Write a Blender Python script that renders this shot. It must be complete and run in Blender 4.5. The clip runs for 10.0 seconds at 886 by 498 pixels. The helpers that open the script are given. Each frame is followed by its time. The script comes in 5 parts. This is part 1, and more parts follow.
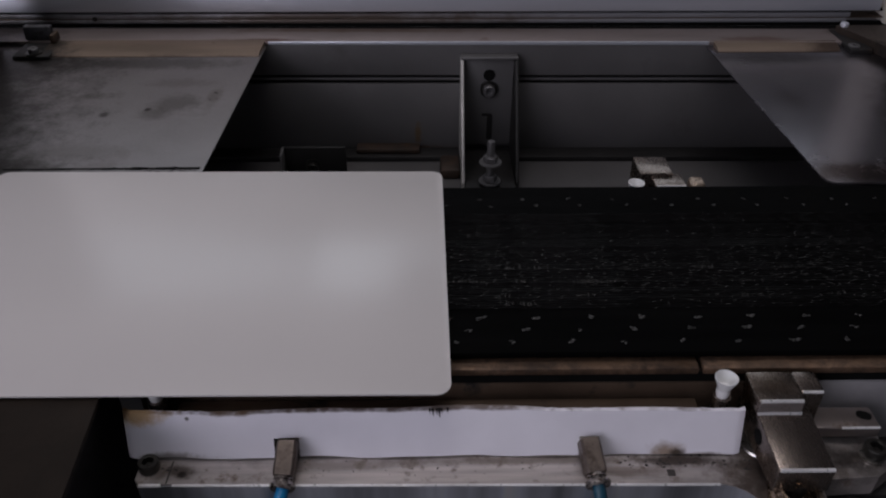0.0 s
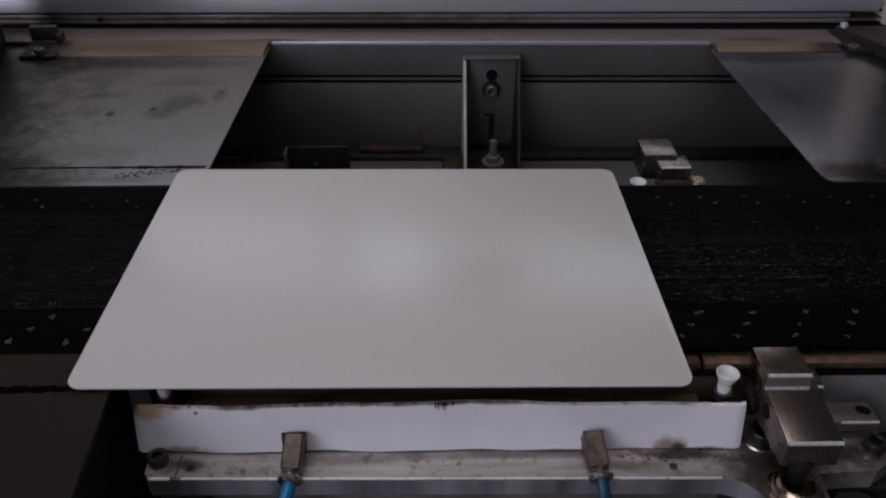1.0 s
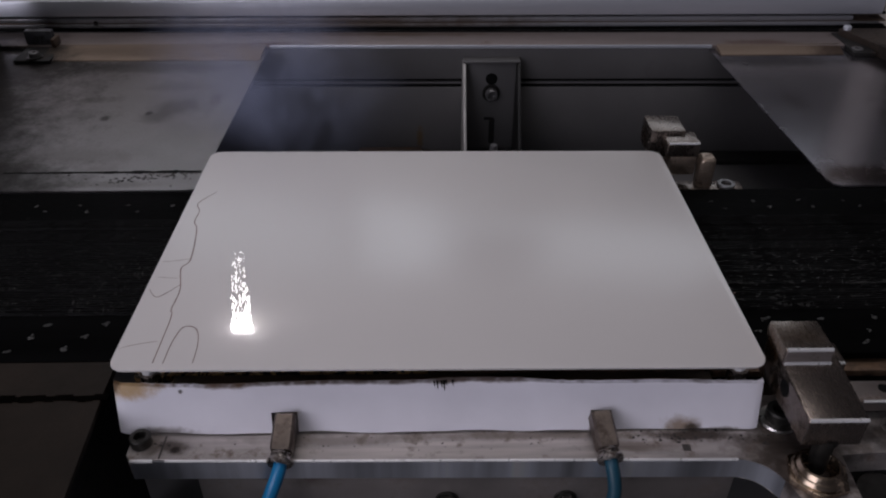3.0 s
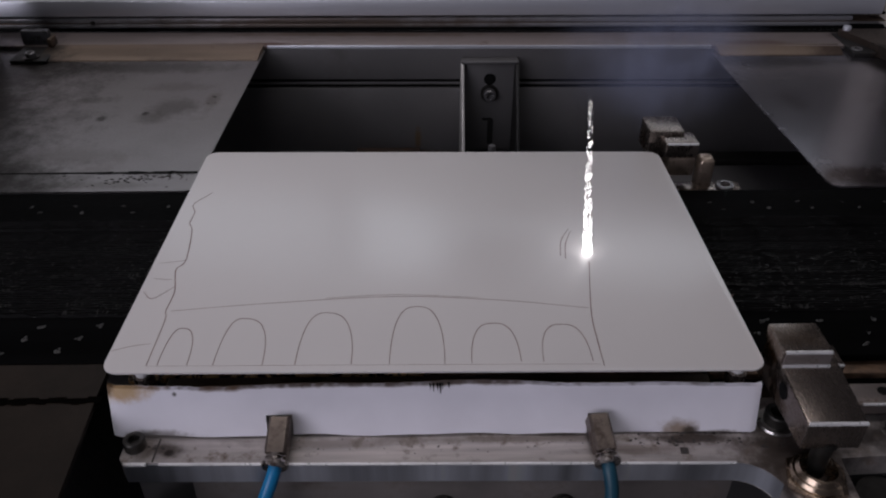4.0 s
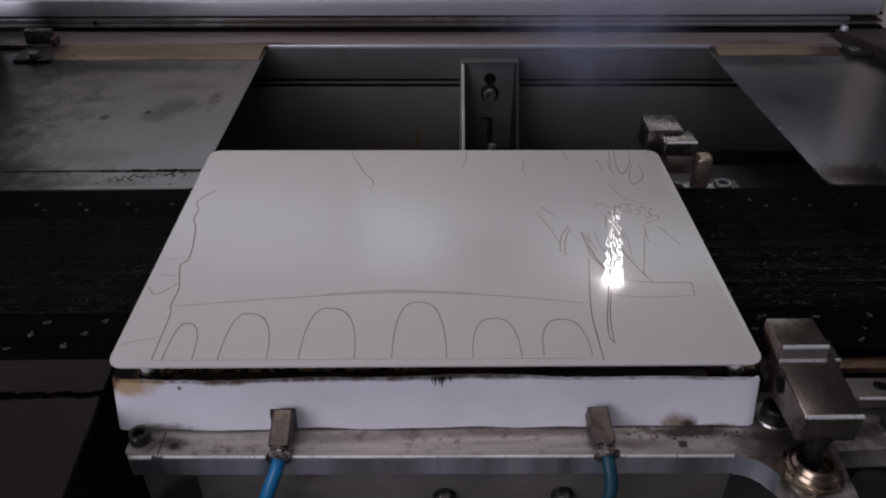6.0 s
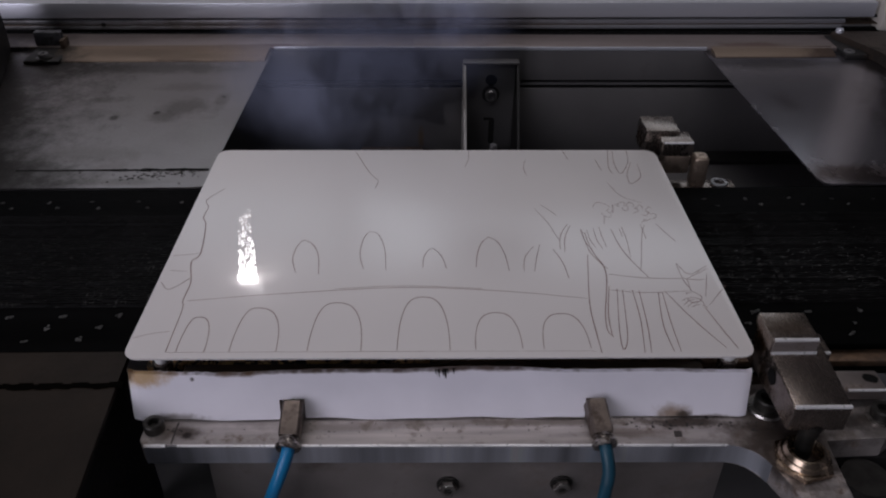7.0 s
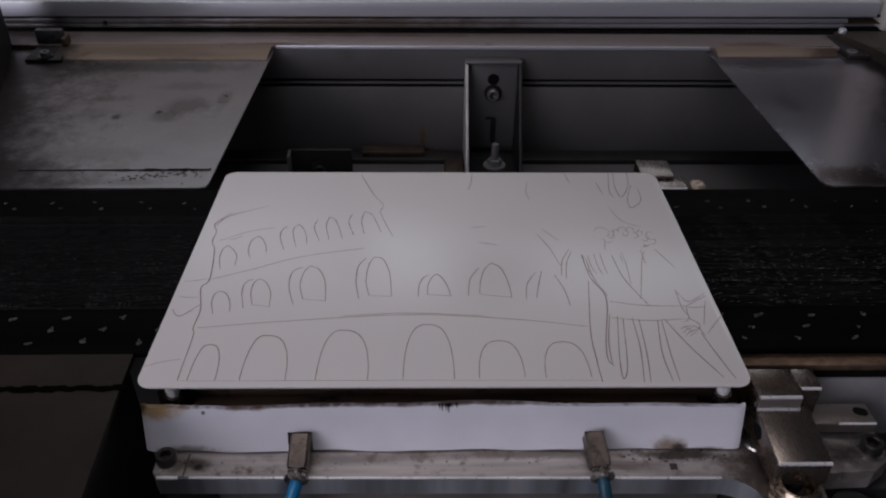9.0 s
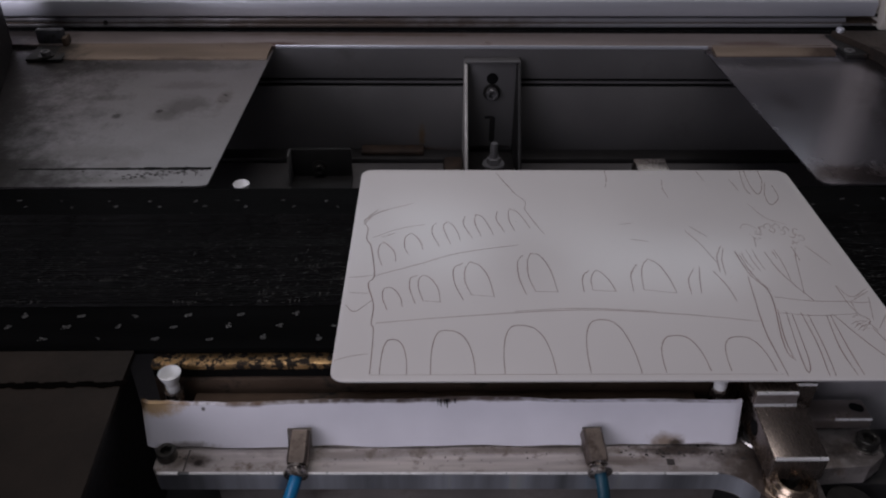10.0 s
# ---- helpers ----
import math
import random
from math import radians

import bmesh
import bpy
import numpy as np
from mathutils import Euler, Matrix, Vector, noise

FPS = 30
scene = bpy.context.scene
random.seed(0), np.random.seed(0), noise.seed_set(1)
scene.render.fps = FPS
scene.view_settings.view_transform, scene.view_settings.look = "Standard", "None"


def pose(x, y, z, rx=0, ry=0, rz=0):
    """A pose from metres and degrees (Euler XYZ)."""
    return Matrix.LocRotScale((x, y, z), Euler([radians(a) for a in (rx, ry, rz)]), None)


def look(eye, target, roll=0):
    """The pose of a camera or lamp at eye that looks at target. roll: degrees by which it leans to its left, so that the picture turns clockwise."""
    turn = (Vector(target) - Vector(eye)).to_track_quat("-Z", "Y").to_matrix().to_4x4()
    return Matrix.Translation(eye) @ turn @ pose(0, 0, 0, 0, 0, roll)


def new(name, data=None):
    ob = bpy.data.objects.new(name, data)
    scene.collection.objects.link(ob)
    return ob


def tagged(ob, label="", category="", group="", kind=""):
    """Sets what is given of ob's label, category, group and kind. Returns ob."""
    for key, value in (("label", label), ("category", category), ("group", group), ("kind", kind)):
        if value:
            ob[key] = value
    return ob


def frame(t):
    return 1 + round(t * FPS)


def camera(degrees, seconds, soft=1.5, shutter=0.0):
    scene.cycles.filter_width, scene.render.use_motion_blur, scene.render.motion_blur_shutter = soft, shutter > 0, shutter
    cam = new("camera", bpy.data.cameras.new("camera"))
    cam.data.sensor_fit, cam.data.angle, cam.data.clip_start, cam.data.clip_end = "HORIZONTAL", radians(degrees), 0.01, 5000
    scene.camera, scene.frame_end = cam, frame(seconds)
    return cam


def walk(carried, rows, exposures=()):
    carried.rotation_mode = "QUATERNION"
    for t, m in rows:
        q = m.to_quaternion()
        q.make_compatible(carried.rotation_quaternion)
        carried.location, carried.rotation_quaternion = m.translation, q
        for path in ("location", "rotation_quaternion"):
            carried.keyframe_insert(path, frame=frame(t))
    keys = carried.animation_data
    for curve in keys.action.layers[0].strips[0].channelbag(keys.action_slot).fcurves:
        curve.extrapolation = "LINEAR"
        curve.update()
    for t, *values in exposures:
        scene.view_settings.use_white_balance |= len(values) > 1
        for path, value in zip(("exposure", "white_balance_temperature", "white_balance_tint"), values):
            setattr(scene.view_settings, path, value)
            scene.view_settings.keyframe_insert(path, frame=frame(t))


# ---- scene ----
cam = camera(58.0, 10.0, soft=2.1)
PATH = [
    (0.0, -0.0056, -0.2544, 0.2479, -1.70, -35.59, 0.43),
    (0.5, -0.0068, -0.2565, 0.2481, -1.74, -35.53, 0.48),
    (1.0, -0.0084, -0.2598, 0.2495, -1.73, -35.54, 0.47),
    (2.0, -0.0070, -0.2557, 0.2455, -1.73, -35.30, 0.40),
    (2.5, -0.0076, -0.2537, 0.2447, -1.69, -35.19, 0.35),
    (4.0, -0.0057, -0.2502, 0.2433, -1.69, -35.11, 0.37),
    (4.5, -0.0032, -0.2473, 0.2427, -1.65, -35.11, 0.36),
    (5.0, -0.0020, -0.2450, 0.2430, -1.69, -35.11, 0.39),
    (5.5, -0.0046, -0.2479, 0.2426, -1.76, -35.08, 0.42),
    (7.0, -0.0090, -0.2668, 0.2501, -1.76, -35.04, 0.49),
    (7.5, -0.0099, -0.2638, 0.2506, -1.74, -35.08, 0.50),
    (8.0, -0.0106, -0.2651, 0.2501, -1.78, -35.08, 0.53),
    (9.0, -0.0112, -0.2644, 0.2533, -1.83, -35.39, 0.68),
    (9.5, -0.0115, -0.2637, 0.2512, -1.79, -35.32, 0.66),
    (10.0, -0.0105, -0.2675, 0.2535, -1.82, -35.36, 0.64),
]


def aim(x, y, z, yaw, pitch, roll):
    a, b = radians(yaw), radians(pitch)
    ahead = Vector((-math.sin(a) * math.cos(b), math.cos(a) * math.cos(b), math.sin(b)))
    return look((x, y, z), Vector((x, y, z)) + ahead, roll)


walk(cam, [(r[0], aim(*r[1:])) for r in PATH])

# ---- world, lamps, exposure ----
world = bpy.data.worlds.new("world")
scene.world = world
world.use_nodes = True
world.node_tree.nodes["Background"].inputs["Color"].default_value = (0.5, 0.55, 0.65, 1)
world.node_tree.nodes["Background"].inputs["Strength"].default_value = 0.05
scene.view_settings.exposure = 0.0


def area_lamp(name, eye, target, sx, sy, power, colour):
    data = bpy.data.lights.new(name, "AREA")
    data.shape, data.size, data.size_y, data.energy, data.color = "RECTANGLE", sx, sy, power, colour
    ob = new(name, data)
    ob.matrix_world = look(eye, target)
    return ob


area_lamp("ceiling_lamp_light", (-0.08, 0.26, 1.62), (-0.08, 0.27, 0.0), 1.0, 0.3, 5.5, (1.0, 0.94, 0.96))
area_lamp("window_light", (-1.28, -1.32, 0.66), (0.0, 0.0, 0.0), 1.3, 1.0, 13.8, (0.89, 0.86, 1.0))
area_lamp("ceiling_lamp_light", (-0.45, -1.25, 1.92), (-0.45, -0.9, 0.0), 1.4, 0.16, 5.0, (0.92, 0.92, 1.0))
# lamps added in assumed rear cover openings, for the sheet's and deck's bright reflections
for x0, x1, tall, power in ((-0.42, -0.137, 0.20, 0.155), (-0.112, 0.004, 0.20, 0.104), (0.008, 0.42, 0.20, 0.26)):
    area_lamp("rear_added_light", ((x0 + x1) / 2, 0.509, 0.245), ((x0 + x1) / 2, 0.0, 0.245), x1 - x0, tall, power, (0.84, 0.90, 1.0))


# ---- materials ----
def rgba(c):
    return (c[0], c[1], c[2], 1.0)


def mat(name, base, rough=0.5, metal=0.0, var=0.25, scale=40.0, stretch=(1, 1, 1), bump=0.15, bscale=400.0,
        dirt=None, dirt_at=0.55, dirt_soft=0.12, dirt_scale=18.0, spec=0.5, random_value=0.0, rvar=0.12):
    """Principled surface with broad variation, fine grain, patches of dirt and a fine relief."""
    m = bpy.data.materials.new(name)
    m.use_nodes = True
    nt = m.node_tree
    n, l = nt.nodes, nt.links
    bsdf = n["Principled BSDF"]
    co = n.new("ShaderNodeTexCoord")
    mp = n.new("ShaderNodeMapping")
    mp.inputs["Scale"].default_value = stretch
    l.new(co.outputs["Object"], mp.inputs["Vector"])
    big = n.new("ShaderNodeTexNoise")
    big.inputs["Scale"].default_value = scale
    big.inputs["Detail"].default_value = 6
    fine = n.new("ShaderNodeTexNoise")
    fine.inputs["Scale"].default_value = bscale
    fine.inputs["Detail"].default_value = 3
    for t in (big, fine):
        l.new(mp.outputs["Vector"], t.inputs["Vector"])
    ramp = n.new("ShaderNodeMapRange")
    ramp.inputs["From Min"].default_value, ramp.inputs["From Max"].default_value = 0.25, 0.75
    ramp.inputs["To Min"].default_value, ramp.inputs["To Max"].default_value = 1 - var, 1 + var
    l.new(big.outputs["Fac"], ramp.inputs["Value"])
    mul = n.new("ShaderNodeMix")
    mul.data_type, mul.blend_type = "RGBA", "MULTIPLY"
    mul.inputs[0].default_value = 1.0
    mul.inputs[6].default_value = rgba(base)
    l.new(ramp.outputs["Result"], mul.inputs[7])
    colour = mul.outputs[2]
    rr = n.new("ShaderNodeMapRange")
    rr.inputs["To Min"].default_value, rr.inputs["To Max"].default_value = max(rough - rvar, 0.03), min(rough + rvar, 1)
    l.new(fine.outputs["Fac"], rr.inputs["Value"])
    roughness = rr.outputs["Result"]
    if dirt:
        spot = n.new("ShaderNodeTexNoise")
        spot.inputs["Scale"].default_value = dirt_scale
        spot.inputs["Detail"].default_value = 8
        spot.inputs["Roughness"].default_value = 0.65
        l.new(co.outputs["Object"], spot.inputs["Vector"])
        mask = n.new("ShaderNodeMapRange")
        mask.inputs["From Min"].default_value, mask.inputs["From Max"].default_value = dirt_at, dirt_at + dirt_soft
        l.new(spot.outputs["Fac"], mask.inputs["Value"])
        mix = n.new("ShaderNodeMix")
        mix.data_type = "RGBA"
        mix.inputs[7].default_value = rgba(dirt)
        l.new(mask.outputs["Result"], mix.inputs[0])
        l.new(colour, mix.inputs[6])
        colour = mix.outputs[2]
        rm = n.new("ShaderNodeMix")
        rm.inputs[3].default_value = 0.8
        l.new(mask.outputs["Result"], rm.inputs[0])
        l.new(roughness, rm.inputs[2])
        roughness = rm.outputs[0]
        if metal > 0:
            mm = n.new("ShaderNodeMapRange")
            mm.inputs["To Min"].default_value, mm.inputs["To Max"].default_value = metal, metal * 0.2
            l.new(mask.outputs["Result"], mm.inputs["Value"])
            l.new(mm.outputs["Result"], bsdf.inputs["Metallic"])
    if not dirt:
        bsdf.inputs["Metallic"].default_value = metal
    l.new(colour, bsdf.inputs["Base Color"])
    l.new(roughness, bsdf.inputs["Roughness"])
    bsdf.inputs["Specular IOR Level"].default_value = spec
    if bump > 0:
        b = n.new("ShaderNodeBump")
        b.inputs["Strength"].default_value = bump
        b.inputs["Distance"].default_value = 0.0006
        l.new(fine.outputs["Fac"], b.inputs["Height"])
        l.new(b.outputs["Normal"], bsdf.inputs["Normal"])
    return m


def glow(name, colour, strength):
    m = bpy.data.materials.new(name)
    m.use_nodes = True
    b = m.node_tree.nodes["Principled BSDF"]
    b.inputs["Base Color"].default_value = (0, 0, 0, 1)
    b.inputs["Emission Color"].default_value = rgba(colour)
    b.inputs["Emission Strength"].default_value = strength
    return m


def haze(name, colour, density):
    """Thin smoke: mostly clear, with ragged denser strands that fade towards the rim of its sheet."""
    m = bpy.data.materials.new(name)
    m.use_nodes = True
    n, l = m.node_tree.nodes, m.node_tree.links
    co = n.new("ShaderNodeTexCoord")
    mp = n.new("ShaderNodeMapping")
    mp.inputs["Scale"].default_value = (1.5, 1.0, 0.8)
    l.new(co.outputs["Object"], mp.inputs["Vector"])
    tex = n.new("ShaderNodeTexNoise")
    tex.inputs["Scale"].default_value, tex.inputs["Detail"].default_value, tex.inputs["Distortion"].default_value = 2.2, 4, 0.8
    l.new(mp.outputs["Vector"], tex.inputs["Vector"])
    band = n.new("ShaderNodeMapRange")
    band.interpolation_type = "SMOOTHSTEP"
    band.inputs["From Min"].default_value, band.inputs["From Max"].default_value = 0.22, 0.70
    l.new(tex.outputs["Fac"], band.inputs["Value"])
    far = n.new("ShaderNodeVectorMath")
    far.operation = "LENGTH"
    l.new(co.outputs["Object"], far.inputs[0])
    rim = n.new("ShaderNodeMapRange")
    rim.interpolation_type = "SMOOTHSTEP"
    rim.inputs["From Min"].default_value, rim.inputs["From Max"].default_value = 0.15, 0.95
    rim.inputs["To Min"].default_value, rim.inputs["To Max"].default_value = density, 0.0
    l.new(far.outputs["Value"], rim.inputs["Value"])
    mul = n.new("ShaderNodeMath")
    mul.operation = "MULTIPLY"
    l.new(band.outputs["Result"], mul.inputs[0])
    l.new(rim.outputs["Result"], mul.inputs[1])
    b = n["Principled BSDF"]
    b.inputs["Base Color"].default_value = rgba(colour)
    b.inputs["Roughness"].default_value = 1.0
    b.inputs["Specular IOR Level"].default_value = 0.0
    l.new(mul.outputs["Value"], b.inputs["Alpha"])
    return m


M_VEIL = haze("pale_smoke", (0.44, 0.48, 0.66), 0.21)
M_HAZE = haze("blue_smoke", (0.42, 0.46, 0.66), 0.17)
M_PUFF = haze("dense_smoke", (0.45, 0.50, 0.72), 0.30)
SOOT = (0.012, 0.010, 0.009)
M_COATED = mat("white_coated_metal", (0.652, 0.620, 0.614), 0.28, 0, 0.012, 14, bump=0.0, bscale=200, rvar=0.0, spec=1.0)
M_MARK = mat("scorched_line", (0.235, 0.162, 0.146), 0.7, 0, 0.35, 120, bump=0.0)
M_WALL = mat("grey_sheet_steel", (0.118, 0.113, 0.114), 0.50, 0.25, 0.3, 7, (1, 1, 1), 0.08, 500, (0.05, 0.043, 0.04), 0.60, 0.2, 9)
M_BLOCK = mat("worn_steel_block", (0.215, 0.182, 0.162), 0.27, 0.95, 0.14, 60, (4, 1, 1), 0.0, 300, (0.13, 0.095, 0.07), 0.60, 0.25, 34, rvar=0.04)
# strong stretched variation paints streaky reflections on the milled face
M_MIRROR = mat("polished_edge", (0.60, 0.63, 0.70), 0.30, 0.9, 0.75, 14, (3, 1, 0.1), 0.03, 500, rvar=0.05)
M_SKIRT = mat("white_silicone", (0.80, 0.78, 0.85), 0.5, 0, 0.05, 40, (1, 1, 1), 0.10, 250)
M_CUP = mat("white_cup_rubber", (0.78, 0.78, 0.78), 0.45, 0, 0.05, 60, bump=0.05)
M_BELT = mat("black_belt", (0.0026, 0.0026, 0.0027), 0.6, 0, 0.5, 30, (0.3, 3, 1), 0.3, 500, spec=0.018)
M_RIB = mat("black_belt_rib", (0.0042, 0.0040, 0.0041), 0.45, 0, 0.9, 90, (0.25, 4, 1), 0.9, 900, spec=0.07, rvar=0.3)
M_FIBRE = mat("frayed_fibre", (0.044, 0.043, 0.041), 0.5, 0, 0.95, 300, bump=0, spec=0.45)
M_RIVET = mat("dull_rivet", (0.052, 0.050, 0.049), 0.5, 0.3, 0.6, 400, bump=0.3, bscale=900, dirt=SOOT, dirt_at=0.55, dirt_scale=300)
M_RUSTY = mat("rusty_brass", (0.62, 0.40, 0.19), 0.36, 0.85, 0.7, 60, (1, 1, 1), 0.5, 500, (0.016, 0.010, 0.006), 0.47, 0.05, 170)
M_BROWN = mat("oily_brown_steel", (0.115, 0.08, 0.058), 0.5, 0.5, 0.5, 25, bump=0.2, dirt=SOOT, dirt_at=0.55, dirt_scale=40)
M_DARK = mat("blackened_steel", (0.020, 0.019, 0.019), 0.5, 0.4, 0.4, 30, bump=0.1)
M_BLACK = mat("black_void", (0.004, 0.004, 0.004), 0.8, 0, 0.3, 30, bump=0, spec=0.12)
M_PANEL = mat("dull_brown_panel", (0.0165, 0.0120, 0.0090), 0.55, 0.0, 0.5, 30, bump=0.10, dirt=SOOT, dirt_at=0.56, dirt_soft=0.25, dirt_scale=16, spec=0.16)
M_TAN = mat("heat_tinted_steel", (0.225, 0.168, 0.128), 0.5, 0.6, 0.30, 14, (0.5, 5, 1), 0.08, 400, (0.10, 0.055, 0.04), 0.62, 0.1, 26)
M_PINK = mat("stained_flange", (0.28, 0.235, 0.225), 0.45, 0.6, 0.22, 10, (0.6, 5, 1), 0.08, 400, (0.10, 0.055, 0.045), 0.64, 0.1, 26)
M_RAIL = mat("anodised_rail", (0.62, 0.635, 0.70), 0.36, 0.55, 0.2, 6, (0.5, 4, 4), 0.04, 400)
M_CREAM = mat("cream_panel", (0.70, 0.655, 0.60), 0.5, 0, 0.08, 6, bump=0.03)
M_NICKEL = mat("nickel_fitting", (0.165, 0.135, 0.118), 0.42, 0.9, 0.35, 90, bump=0.15, dirt=(0.055, 0.035, 0.025), dirt_at=0.50, dirt_soft=0.2, dirt_scale=150)
M_TUBE = mat("blue_tube", (0.008, 0.17, 0.38), 0.35, 0, 0.10, 40, bump=0.02)
# darker copy of the tube, with the right hose's shadow in its colour
M_TUBE_SHADED = mat("shaded_blue_tube", (0.008, 0.058, 0.095), 0.45, 0, 0.2, 60, bump=0.05)
M_TARNISH = mat("tarnished_steel", (0.44, 0.35, 0.28), 0.36, 0.85, 0.35, 120, bump=0.2, dirt=(0.05, 0.03, 0.02), dirt_at=0.53, dirt_scale=160)
M_DULL = mat("dull_aluminium", (0.20, 0.195, 0.20), 0.42, 0.7, 0.12, 12, bump=0.05)
M_RUSTSTEEL = mat("rusted_steel", (0.030, 0.018, 0.012), 0.65, 0.2, 0.6, 60, bump=0.4, dirt=(0.050, 0.024, 0.011), dirt_at=0.55, dirt_scale=110)
M_DARKRUST = mat("dark_rusty_rail", (0.15, 0.095, 0.062), 0.42, 0.6, 0.6, 90, (0.5, 1, 1), 0.8, 700, (0.030, 0.018, 0.012), 0.40, 0.30, 150)
M_EDGE = mat("pale_rib_metal", (0.46, 0.44, 0.42), 0.4, 0.3, 0.3, 60, bump=0.1)
M_BRASS = mat("oily_brass", (0.42, 0.33, 0.25), 0.24, 1, 0.3, 120, bump=0.1, dirt=(0.05, 0.025, 0.012), dirt_at=0.56, dirt_scale=120)
M_BOLT = mat("bolt_steel", (0.42, 0.40, 0.38), 0.30, 1, 0.2, 200, bump=0.1, dirt=SOOT, dirt_at=0.62, dirt_scale=200)
M_BLACKBOLT = mat("black_oxide", (0.05, 0.048, 0.045), 0.38, 0.8, 0.3, 200, bump=0.1)
M_SMEAR = mat("grease_smear", (0.045, 0.038, 0.036), 0.6, 0.2, 0.6, 90, bump=0.2)
M_ROOM = mat("workshop_paint", (0.34, 0.34, 0.36), 0.8, 0, 0.06, 2, bump=0)
M_FLOOR = mat("workshop_concrete", (0.22, 0.21, 0.20), 0.8, 0, 0.2, 3, bump=0.1, bscale=60)
M_SPARK = glow("laser_white", (1.0, 0.97, 1.0), 26.0)
M_CURTAIN = glow("laser_curtain", (1.0, 0.97, 1.0), 4.6)
M_DROP = glow("spark_white", (1.0, 0.96, 0.98), 6.0)


def stain_shade(m, spots, jitter=0.35, jscale=120.0):
    """Soft-edged stains or painted shade on a material: (centre, radii, colour, strength) in the object's metres, with
    ragged outlines.
    """
    nt = m.node_tree
    n, l = nt.nodes, nt.links
    bsdf = n["Principled BSDF"]
    colour = bsdf.inputs["Base Color"].links[0].from_socket
    co = n.new("ShaderNodeTexCoord")
    rag = n.new("ShaderNodeTexNoise")
    rag.inputs["Scale"].default_value, rag.inputs["Detail"].default_value, rag.inputs["Roughness"].default_value = jscale, 6, 0.65
    l.new(co.outputs["Object"], rag.inputs["Vector"])
    for centre, radii, tint, strength in spots:
        mp = n.new("ShaderNodeMapping")
        mp.inputs["Scale"].default_value = [1 / r for r in radii]
        mp.inputs["Location"].default_value = [-c / r for c, r in zip(centre, radii)]
        l.new(co.outputs["Object"], mp.inputs["Vector"])
        ln = n.new("ShaderNodeVectorMath")
        ln.operation = "LENGTH"
        l.new(mp.outputs["Vector"], ln.inputs[0])
        off = n.new("ShaderNodeMath")
        off.operation = "MULTIPLY_ADD"
        off.inputs[1].default_value = -4 * jitter
        l.new(rag.outputs["Fac"], off.inputs[0])
        l.new(ln.outputs["Value"], off.inputs[2])
        mask = n.new("ShaderNodeMapRange")
        mask.interpolation_type = "SMOOTHSTEP"
        mask.inputs["From Min"].default_value, mask.inputs["From Max"].default_value = 0.25 - 2 * jitter, 1.0 - 2 * jitter
        mask.inputs["To Min"].default_value, mask.inputs["To Max"].default_value = strength, 0.0
        l.new(off.outputs["Value"], mask.inputs["Value"])
        mix = n.new("ShaderNodeMix")
        mix.data_type = "RGBA"
        mix.inputs[7].default_value = rgba(tint)
        l.new(mask.outputs["Result"], mix.inputs[0])
        l.new(colour, mix.inputs[6])
        colour = mix.outputs[2]
    l.new(colour, bsdf.inputs["Base Color"])
    return m


# spot at z 0.012 paints a dark reflection on the step's top; others are rust
stain_shade(M_BLOCK, [((0.1482, 0.014, 0.002), (0.0030, 0.013, 0.013), (0.10, 0.05, 0.020), 0.92), ((0.1484, -0.004, -0.010), (0.003, 0.018, 0.006), (0.10, 0.06, 0.03), 0.8), ((0.1485, -0.018, -0.006), (0.0025, 0.010, 0.012), (0.14, 0.11, 0.09), 0.6),
                ((0.158, 0.012, 0.012), (0.016, 0.013, 0.003), (0.095, 0.07, 0.052), 0.75), ((0.140, 0.226, 0.000), (0.005, 0.014, 0.010), (0.10, 0.05, 0.022), 0.85),
                ((0.153, 0.2065, 0.000), (0.012, 0.004, 0.006), (0.12, 0.055, 0.022), 0.75)], 0.30, 160.0)
# left-end spots paint the dim corner; the reddish ones are heat stains
stain_shade(M_PINK, [((-0.40, 0.455, -0.0165), (0.09, 0.06, 0.03), (0.035, 0.03, 0.03), 0.9), ((-0.150, 0.437, -0.0165), (0.05, 0.006, 0.01), (0.09, 0.035, 0.02), 0.85),
               ((-0.05, 0.462, -0.0165), (0.20, 0.006, 0.01), (0.13, 0.08, 0.055), 0.7), ((0.30, 0.440, -0.0165), (0.05, 0.01, 0.01), (0.14, 0.07, 0.05), 0.6), ((0.385, 0.455, -0.0165), (0.02, 0.03, 0.02), (0.05, 0.025, 0.018), 0.9)], 0.35, 60.0)
# spots paint the dim left end and a shadow band along the front
stain_shade(M_TAN, [((-0.345, 0.42, -0.019), (0.05, 0.05, 0.02), (0.03, 0.025, 0.022), 0.9), ((-0.20, 0.405, -0.019), (0.14, 0.007, 0.01), (0.07, 0.05, 0.042), 0.85), ((0.37, 0.42, -0.019), (0.04, 0.03, 0.02), (0.05, 0.03, 0.022), 0.85)], 0.35, 60.0)
